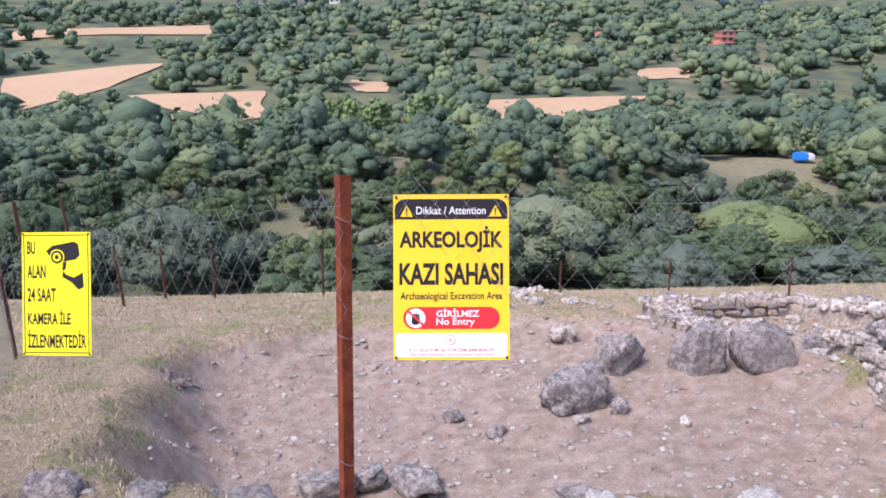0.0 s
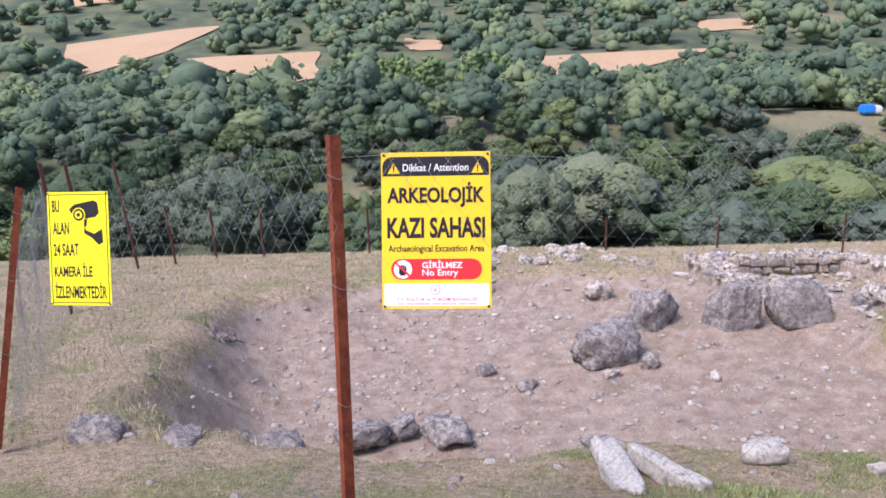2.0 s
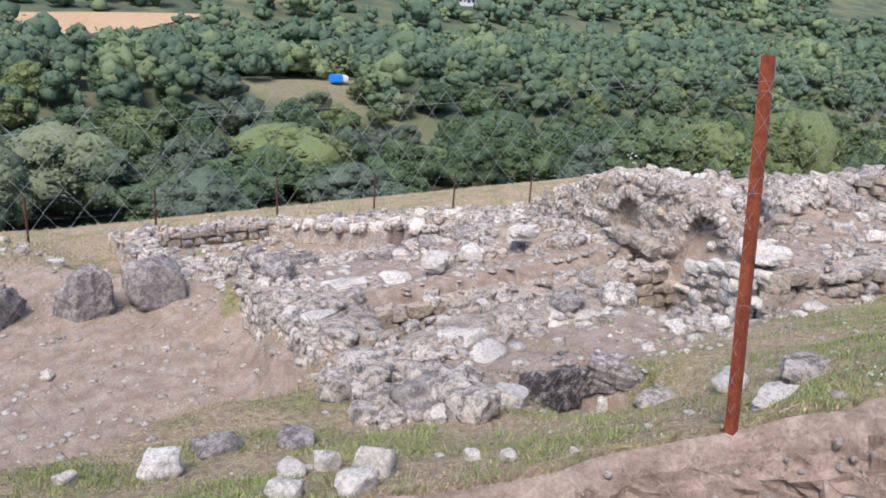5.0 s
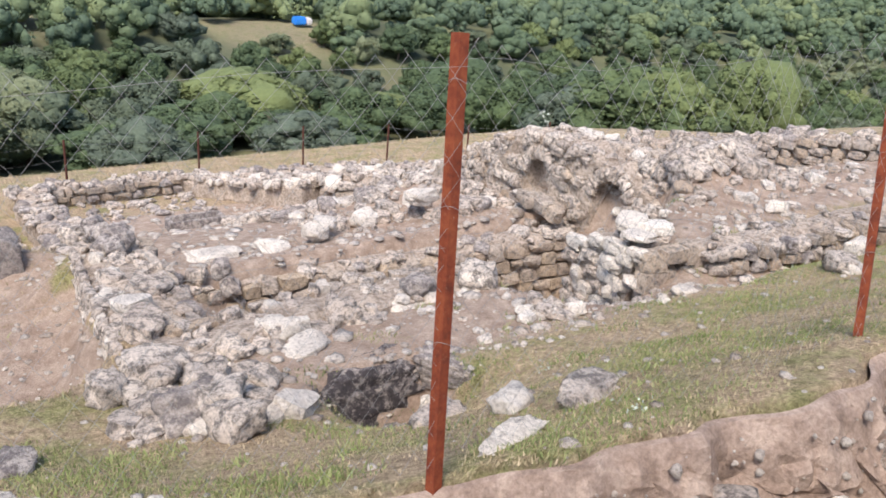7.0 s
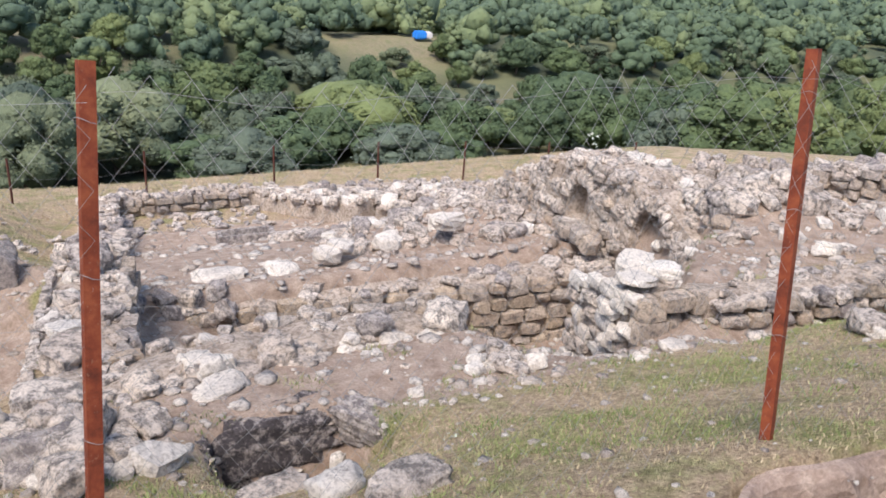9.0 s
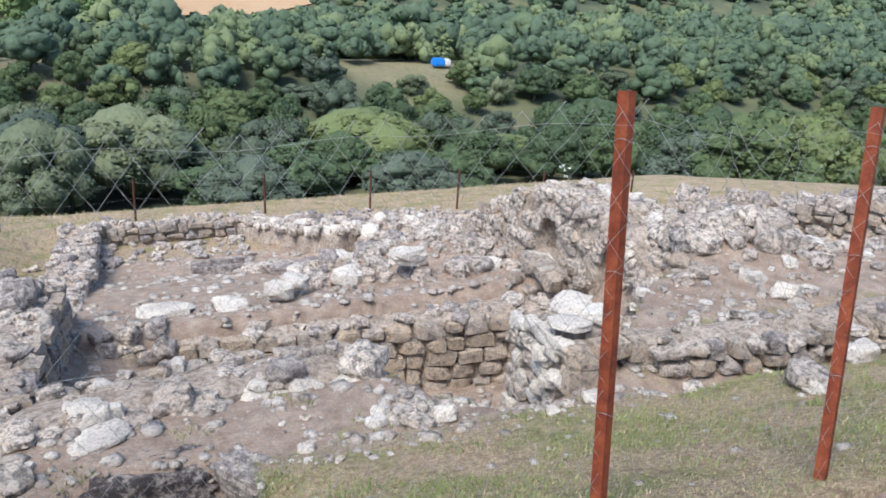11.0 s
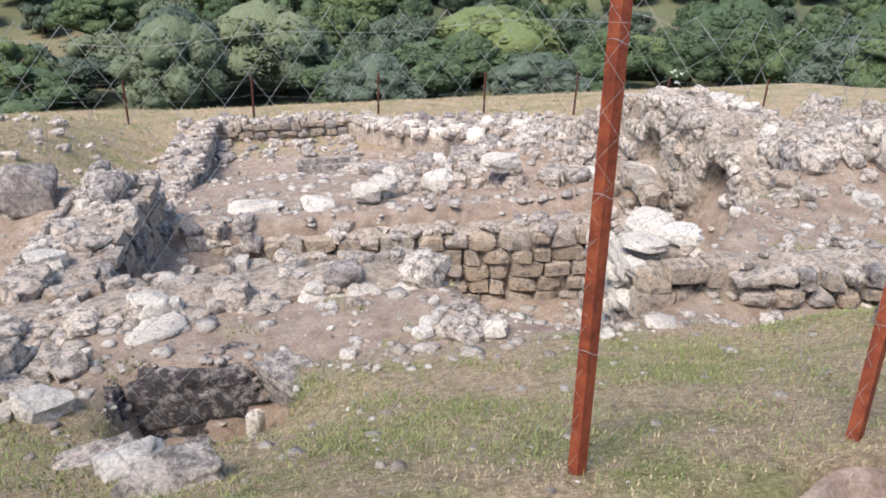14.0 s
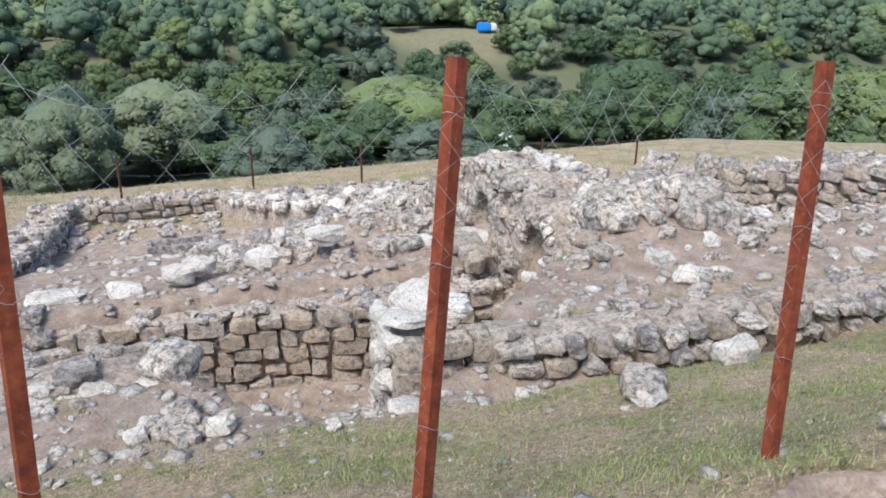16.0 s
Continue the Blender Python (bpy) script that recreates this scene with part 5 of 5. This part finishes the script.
# trees just below the hill's edge: place, height of the top, width, kind
EDGE_TREES = [(-5.1, 46, -8.5, 6.0, "b"), (4.1, 48, -7.9, 6.1, "o"), (10.2, 50, -8.9, 5.6, "r"), (13.8, 40, -9.2, 5.2, "o"), (21.9, 52, -10.8, 5.4, "r"), (22.9, 41, -9.7, 6.1, "o"),
              (35.3, 54, -11.7, 6.6, "r"), (-2.3, 66, -9.6, 7.2, "r"), (24.6, 75, -11.3, 4.8, "o"), (42.7, 54, -8.7, 8.0, "r"), (44.5, 42, -7.7, 9.0, "r"), (44.7, 36, -6.5, 12.0, "r"),
              (59.5, 38, -6.3, 8.0, "r"), (8.6, 50, -8.1, 8.0, "o"), (13.5, 44, -9.9, 6.0, "b"), (24.9, 55, -9.7, 9.5, "r"), (24.9, 42, -9.8, 6.9, "b"), (-12.8, 46, -7.7, 7.5, "o"),
              (-4.6, 44, -9.6, 7.9, "b"), (9.6, 50, -8.9, 8.1, "o"), (15.0, 44, -10.7, 5.1, "b"), (26.5, 60, -10.4, 8.5, "r"), (20.8, 52, -10.8, 6.7, "b"), (25.0, 48, -10.7, 5.5, "b"),
              (-26.6, 60, -9.2, 7.2, "r"), (42.1, 40, -8.7, 6.9, "o"), (44.5, 34, -6.5, 7.7, "r"), (3.9, 44, -7.7, 6.0, "o"), (21.6, 50, -10.4, 4.4, "r"), (17.2, 46, -9.6, 6.4, "b")]
for n, (x, y, top, wide, kind) in enumerate(EDGE_TREES):
    h = top - lay(x, y) + 0.3
    crown = {"r": ROUND_CROWNS, "b": BUSHY_CROWNS, "o": OLIVE_CROWNS}[kind]
    label = {"r": "dense rounded green tree below the hill's edge", "b": "low spreading green thicket below the hill's edge", "o": "grey-green bushy tree below the hill's edge"}[kind]
    plant_tree(x, y, h, wide / h * 1.05, crown[n % len(crown)], label)
    placed.append((x, y))
CLEARINGS = [(40, 83, 4.0), (32, 77, 3), (47, 56, 6), (28, 45, 4.5), (-5, 60, 5), (10, 92, 7), (48, 60, 6)]
for x, y in spread(225, 48, 80, 4.4, lambda y: (-y * 0.62 - 6, y * 1.95 + 8)):
    if any((x - a) ** 2 + (y - b) ** 2 < r * r for a, b, r in CLEARINGS):
        continue
    h = tree_rng.uniform(3.4, 5.4) * (1.0 if y < 66 else 0.8)
    i = tree_rng.randrange(6)
    plant_tree(x, y, h, tree_rng.uniform(0.95, 1.35), NEXT_CROWNS[i], "grey-green bushy tree on the slope" if i in (1, 5) else "rounded dark green tree on the slope")


def far_wood(name, label, count, y0, y1, gap, h0, h1, clumps, per, leaf, material, kinds, seed, dense=lambda x, y: 1.0):
    rs = np.random.RandomState(seed)
    forms = []
    for k in range(8):
        c, r = crown_shape(rs, kinds[k % len(kinds)], clumps)
        cv, cf = clump_tris(rs, c, r, ICO_V, ICO_F, 0.35)
        v, f = leaf_quads(rs, c, r * 1.06, per, leaf)
        forms.append((np.concatenate([cv, v]), np.concatenate([cf, f[:, [0, 1, 2]] + len(cv), f[:, [0, 2, 3]] + len(cv)])))
    grid, vs, tris, tones, base, made, tries = {}, [], [], [], 0, 0, 0
    while made < count and tries < count * 12:
        tries += 1
        y = y0 + (y1 - y0) * rs.random() ** 0.8
        x = rs.uniform(-y * 0.66 - 20, y * (1.95 if y < 350 else 1.5) + 20)
        if in_field(x, y, 0.03) or rs.random() > dense(x, y):
            continue
        key = (int(x / gap), int(y / gap))
        if key in grid:
            continue
        h = rs.uniform(h0, h1)
        if hides_field(x, y, h):
            if rs.random() < 0.93:
                continue
            h *= 0.35
        grid[key] = True
        v, t = forms[rs.randint(8)]
        a = rs.random() * 6.283
        w = h * rs.uniform(0.85, 1.3)
        rot = np.array([[math.cos(a), -math.sin(a), 0], [math.sin(a), math.cos(a), 0], [0, 0, 1]])
        vs.append((v @ rot.T) * np.array([w, w, h]) + np.array([x, y, lay(x, y)]))
        tris.append(t + base)
        base += len(v)
        tones.append(np.full(len(v), rs.random()))
        made += 1
    me = quads_mesh(name, np.concatenate(vs), np.concatenate(tris))
    me.shade_smooth()
    me.materials.append(material)
    me.attributes.new("tree", "FLOAT", "POINT").data.foreach_set("value", np.concatenate(tones).astype(np.float32))
    return tagged(new(name, me), label, "wood", kind="stuff")


far_wood("woodland", "low leafy trees round the clearing in the valley", 420, 76, 104, 3.6, 3.0, 5.0, 18, 420, 0.055, FAR_LEAF, ("round", "bushy", "round", "bushy", "tall", "round"), 4)
far_wood("woodland", "dense mixed green woodland on the valley floor", 2300, 102, 300, 6.0, 4, 9, 14, 170, 0.085, FAR_LEAF, ("round", "bushy", "round", "bushy", "tall", "round"), 5)
far_wood("woodland", "haze-toned woods climbing the far side of the valley", 1800, 300, 620, 10, 6, 12, 8, 40, 0.1, FAR_LEAF, ("round", "bushy", "tall", "round", "bushy", "round"), 6, lambda x, y: 0.9 if x > -90 or y < 330 else 0.42)
# these pines carry the mountain haze in their leaf colour
far_wood("woodland", "pine woods on the distant mountainside, painted blue-grey for haze", 1500, 620, 1500, 18, 9, 17, 7, 10, 0.1, HAZY_PINE, ("tall", "round", "tall", "bushy", "tall", "round"), 8, lambda x, y: 1.0 if x > -100 else 0.35)

# pale poplars standing together on the valley floor
POPLAR = leaf_material("poplar_leaves", (0.1, 0.155, 0.06), (0.22, 0.3, 0.12), (0.23, 0.29, 0.11))
POPLAR_CROWNS = [crown_mesh("crown", 360 + i, "tall", 40, 700, 0.03, POPLAR, False) for i in range(3)]
for k in range(26):
    px, py = -34 + 46 * tree_rng.random(), 158 + 40 * tree_rng.random()
    plant_tree(px, py, tree_rng.uniform(9, 13), tree_rng.uniform(0.8, 1.2), POPLAR_CROWNS[k % 3], "light green poplar in a stand")

# ---- fields ----
def field_material(name, a, b):
    g = Graph(name)
    tone = g.mix(g.noise(0.04, 6, 0.65, True), a, b)
    tone = g.mix(0.4, tone, g.ramp(g.noise(0.6, 4, 0.7, True), [(0.3, (0.75, 0.75, 0.75)), (0.7, (1.1, 1.1, 1.1))]), "MULTIPLY")
    return g.done(tone, 1.0)


STUBBLE = field_material("stubble", (0.42, 0.27, 0.15), (0.52, 0.37, 0.235))
for k, quad in enumerate(FIELDS):
    n = 22
    us = np.linspace(0, 1, n)
    U, Vv = np.meshgrid(us, us)
    q = np.array(quad, float)
    wob = 0.02 * np.sin(U * 9 + k) * np.sin(Vv * 7 + k * 2)
    X = (1 - U) * (1 - Vv) * q[0, 0] + U * (1 - Vv) * q[1, 0] + U * Vv * q[2, 0] + (1 - U) * Vv * q[3, 0] + wob * 60
    Y = (1 - U) * (1 - Vv) * q[0, 1] + U * (1 - Vv) * q[1, 1] + U * Vv * q[2, 1] + (1 - U) * Vv * q[3, 1] + wob * 50
    verts = np.stack([X.ravel(), Y.ravel(), land(X, Y).ravel() + 0.5], 1)
    i = (np.arange(n - 1)[:, None] * n + np.arange(n - 1)[None]).ravel()
    me = quads_mesh("field", verts, np.stack([i, i + n, i + n + 1, i + 1], 1))
    me.materials.append(STUBBLE)
    tagged(new("field", me), "harvested golden stubble field among the woods", "field", kind="structure")


# ---- far buildings ----
def house(label, x, y, w, d, storeys, wall, roof, flat=False, bays=4):
    z = lay(x, y)
    root = thing("house", label, "house", (x, y, z))
    h = storeys * 3.0
    bm = bmesh.new()
    for s in range(storeys):  # storeys with slabs proud of the walls
        box(bm, x - w / 2, x + w / 2, y - d / 2, y + d / 2, z + s * 3.0 - (1.5 if s == 0 else 0), z + s * 3.0 + 2.75)
    part("wall", bm, wall, root)
    for s in range(storeys):
        bm = bmesh.new()
        box(bm, x - w / 2 - 0.4, x + w / 2 + 0.4, y - d / 2 - 0.6, y + d / 2 + 0.4, z + s * 3.0 + 2.75, z + s * 3.0 + 3.0)
        part("floor_slab", bm, roof if flat else wall, root)
        for b in range(bays):
            bx = x - w / 2 + w * (b + 0.5) / bays
            bm = bmesh.new()
            box(bm, bx - 0.8, bx + 0.8, y - d / 2 - 0.05, y - d / 2 + 0.1, z + s * 3.0 + 0.8, z + s * 3.0 + 2.3)
            part("window", bm, WINDOW, root)
    if not flat:
        bm = bmesh.new()
        a, b, e = x - w / 2 - 0.6, x + w / 2 + 0.6, d / 2 + 0.6
        vs = [bm.verts.new(p) for p in ((a, y - e, z + h), (b, y - e, z + h), (b, y + e, z + h), (a, y + e, z + h), (a + 2, y, z + h + d * 0.28), (b - 2, y, z + h + d * 0.28))]
        for f in ((0, 1, 5, 4), (1, 2, 5), (2, 3, 4, 5), (3, 0, 4), (3, 2, 1, 0)):
            bm.faces.new([vs[i] for i in f])
        part("roof", bm, roof, root)
    return root


WINDOW = plain("dark_window", (0.05, 0.05, 0.06), 0.3)
BRICK = plain("red_brick", (0.45, 0.16, 0.12), 0.9)
SLAB = plain("pale_concrete", (0.5, 0.38, 0.34), 0.9)
RENDER = plain("white_render", (0.72, 0.68, 0.66), 0.9)
TILE = plain("clay_tiles", (0.42, 0.16, 0.1), 0.9)
house("unfinished red brick house with pale floor slabs on the hillside", 178, 430, 13, 10, 3, BRICK, SLAB, True)
house("low annexe beside the brick house", 168, 426, 8, 8, 1, BRICK, TILE)
house("white two-storey house with a clay tile roof", 246, 368, 13, 10, 2, RENDER, TILE)
house("white house among the trees beside a tiled one", 257, 367, 12, 9, 1, RENDER, TILE)
house("long low building with a red roof", 330, 402, 20, 10, 1, BRICK, TILE)
house("white shed with pale tarpaulins", 340, 418, 26, 8, 1, RENDER, RENDER)
house("small pale house far up the valley", -45, 700, 16, 10, 2, RENDER, TILE)
house("white farm house on the hillside", 120, 470, 8, 7, 1, RENDER, TILE)

minaret = thing("minaret", "slim white minaret beside the village mosque", "minaret", (373, 388, lay(373, 388)))
z0 = lay(373, 388)
for nm, r0, r1, a, b, m in (("shaft", 1.3, 1.1, 0, 11, RENDER), ("balcony", 1.9, 1.9, 11, 12, RENDER), ("upper_shaft", 0.9, 0.8, 12, 15, RENDER), ("spire", 1.0, 0.05, 15, 21, SLAB)):
    bm = bmesh.new()
    bmesh.ops.create_cone(bm, cap_ends=True, segments=14, radius1=r0, radius2=r1, depth=b - a, matrix=Matrix.Translation((373, 388, z0 + (a + b) / 2)))
    part(nm, bm, m, minaret)

BLUE = plain("blue_tarpaulin", (0.03, 0.25, 0.75), 0.6)
tarp = thing("covered_load", "bright blue and white tarpaulin over a load in a clearing", "tarpaulin", (43.4, 85, lay(43.4, 85)))
z0 = lay(43.4, 85)
for nm, x0, x1, h, m in (("blue_cover", 42.3, 43.7, 0.85, BLUE), ("white_cover", 43.7, 44.4, 0.75, RENDER)):
    bm = bmesh.new()
    box(bm, x0, x1, 84.4, 85.5, z0, z0 + h, 0.15)
    part(nm, bm, m, tarp)


# ---- grass, weeds and pebbles ----
def tufts(name, label, count, region, height, width, material, seed, accept):
    rs = np.random.RandomState(seed)
    x0, x1, y0, y1 = region
    xs, ys = rs.uniform(x0, x1, count * 3), rs.uniform(y0, y1, count * 3)
    ok = accept(xs, ys, rs)
    xs, ys = xs[ok][:count], ys[ok][:count]
    zs = land(xs, ys)
    n = len(xs)
    a = rs.random(n) * 6.283
    h = height * (0.4 + rs.random(n))
    w = width * (0.6 + 0.8 * rs.random(n))
    lean = rs.normal(0, 0.5, (n, 2)) * h[:, None]
    p = np.stack([xs, ys, zs - 0.01], 1)
    side = np.stack([np.cos(a) * w, np.sin(a) * w, np.zeros(n)], 1)
    mid = p + np.stack([lean[:, 0] * 0.35, lean[:, 1] * 0.35, h * 0.6], 1)
    tip = p + np.stack([lean[:, 0], lean[:, 1], h], 1)
    verts = np.stack([p - side, p + side, mid + side * 0.7, tip, mid - side * 0.7], 1).reshape(-1, 3)
    i = np.arange(n) * 5
    tri = np.concatenate([np.stack([i, i + 1, i + 2], 1), np.stack([i, i + 2, i + 4], 1), np.stack([i + 4, i + 2, i + 3], 1)])
    me = quads_mesh(name, verts, tri)
    me.materials.append(material)
    return tagged(new(name, me), label, "grass", kind="stuff")


def turf(x, y, rs):
    patch = 0.5 + 0.5 * ripple(x, y, 2.1)
    return rs.random(len(x)) < (1 - bareness(x, y) * 1.25) * (0.35 + 0.65 * patch)


tufts("grass", "short dry grass on the near slope", 120000, (-6, 14, 2.0, 7.0), 0.022, 0.0035, GRASS, 1, turf)
tufts("grass", "dry grass round the hollow and on the lawn", 30000, (-9, 5, 6.0, 20.0), 0.06, 0.006, GRASS, 2, turf)
tufts("grass", "straw-coloured grass strip along the back fence", 26000, (-12, 24, 20.5, 28.5), 0.07, 0.01, GRASS, 3, lambda x, y, rs: rs.random(len(x)) < 0.9)
tufts("weeds", "green weeds in the near turf", 26000, (0.0, 5.6, 3.0, 5.5), 0.042, 0.004, WEED, 4, lambda x, y, rs: rs.random(len(x)) < np.clip(ripple(x, y, 2.4) * 0.9 + 0.15, 0, 1) * (1 - bareness(x, y)))
tufts("weeds", "patches of low green weeds on the lawn before the low wall", 42000, (5.6, 15, 2.1, 5.3), 0.035, 0.003, WEED, 6, lambda x, y, rs: rs.random(len(x)) < np.clip(ripple(x, y, 1.6) * 0.8 + 0.28, 0, 1))
tufts("weeds", "sparse green weeds among the ruins", 9000, (4.8, 13, 2.6, 7.5), 0.05, 0.005, WEED, 5, lambda x, y, rs: (ripple(x, y, 3.4) > 0.45))

for k, (x, y, s) in enumerate(((6.47, 2.42, 0.09), (7.6, 4.3, 0.06))):
    rs = np.random.RandomState(70 + k)
    c = rs.normal(0, s * 0.5, (26, 3)) * np.array([1.2, 0.7, 0.4]) + np.array([x, y, lay(x, y) + s * 0.4])
    v, f = leaf_quads(rs, c, np.full(26, s * 0.35), 22, s * 0.3)
    me = quads_mesh("silver_plant", v, f)
    me.materials.append(SILVER)
    tagged(new("silver_plant", me), "low silvery woolly-leaved herb in the turf", "plant", kind="stuff")

rs = np.random.RandomState(81)
c = np.stack([13.9 + rs.normal(0, 0.07, 40), 11.6 + rs.normal(0, 0.07, 40), -3.0 + rs.random(40) * 0.42], 1)
v, f = leaf_quads(rs, c, np.full(40, 0.05), 14, 0.06)
me = quads_mesh("weed_plant", v, f)
me.materials.append(SILVER)
tagged(new("weed_plant", me), "pale upright weed on top of the rubble mass", "plant", kind="stuff")


def pebbles(name, label, count, region, lo, hi, seed, accept):
    rs = np.random.RandomState(seed)
    x0, x1, y0, y1 = region
    xs, ys = rs.uniform(x0, x1, count * 3), rs.uniform(y0, y1, count * 3)
    ok = accept(xs, ys, rs)
    xs, ys = xs[ok][:count], ys[ok][:count]
    n = len(xs)
    s = lo + (hi - lo) * rs.random(n) ** 3
    shape = 0.75 + 0.5 * rs.random((n, len(ICO_V), 1))
    scl = np.stack([s * (0.8 + 0.6 * rs.random(n)), s * (0.8 + 0.6 * rs.random(n)), s * (0.3 + 0.3 * rs.random(n))], 1)
    v = ICO_V[None] * shape * scl[:, None]
    v = v + np.stack([xs, ys, land(xs, ys) + s * 0.15], 1)[:, None]
    f = (ICO_F[None, :, :3] + (np.arange(n) * len(ICO_V))[:, None, None]).reshape(-1, 3)
    me = quads_mesh(name, v.reshape(-1, 3), f)
    me.materials.append(RUBBLE)
    return tagged(new(name, me), label, "pebbles", kind="stuff")


def on_bare(x, y, rs):
    return rs.random(len(x)) < np.clip(bareness(x, y), 0.03, 1)


pebbles("pebbles", "small pale stones strewn over the bare soil of the hollow", 3200, (-4, 5.2, 5.6, 13.8), 0.006, 0.055, 1, on_bare)
pebbles("pebbles", "small stones and rubble among the ruins", 2200, (4.6, 13, 4.0, 12), 0.01, 0.08, 2, on_bare)
pebbles("pebbles", "rubble strewn on the terrace and lower rooms", 1700, (6, 20, 6, 22), 0.015, 0.11, 3, on_bare)
rs = np.random.RandomState(12)
n = 900
bx = rs.uniform(2.7, 12.5, n)
bv = rs.random(n)
bl = np.interp(bx, DITCH_X, DITCH_Y) + 0.06 * np.sin(bx * 4.1) + 0.04 * np.sin(bx * 9.7)
bs = 0.006 + 0.03 * rs.random(n) ** 3
bp = np.stack([bx, bl - 0.02 - 0.42 * bv, land(bx, bl + 0.2) - 0.95 * bv ** 0.85], 1)
v = ICO_V[None] * (0.75 + 0.5 * rs.random((n, len(ICO_V), 1))) * bs[:, None, None] + bp[:, None]
f = (ICO_F[None, :, :3] + (np.arange(n) * len(ICO_V))[:, None, None]).reshape(-1, 3)
me = quads_mesh("pebbles", v.reshape(-1, 3), f)
me.materials.append(RUBBLE)
tagged(new("pebbles", me), "gravel sticking in the raw earth bank", "pebbles", kind="stuff")
pebbles("pebbles", "pebbles in the cut bank and the turf", 1200, (-3, 12, 1.2, 5.5), 0.008, 0.05, 4, lambda x, y, rs: rs.random(len(x)) < 0.15 + 0.85 * bareness(x, y))
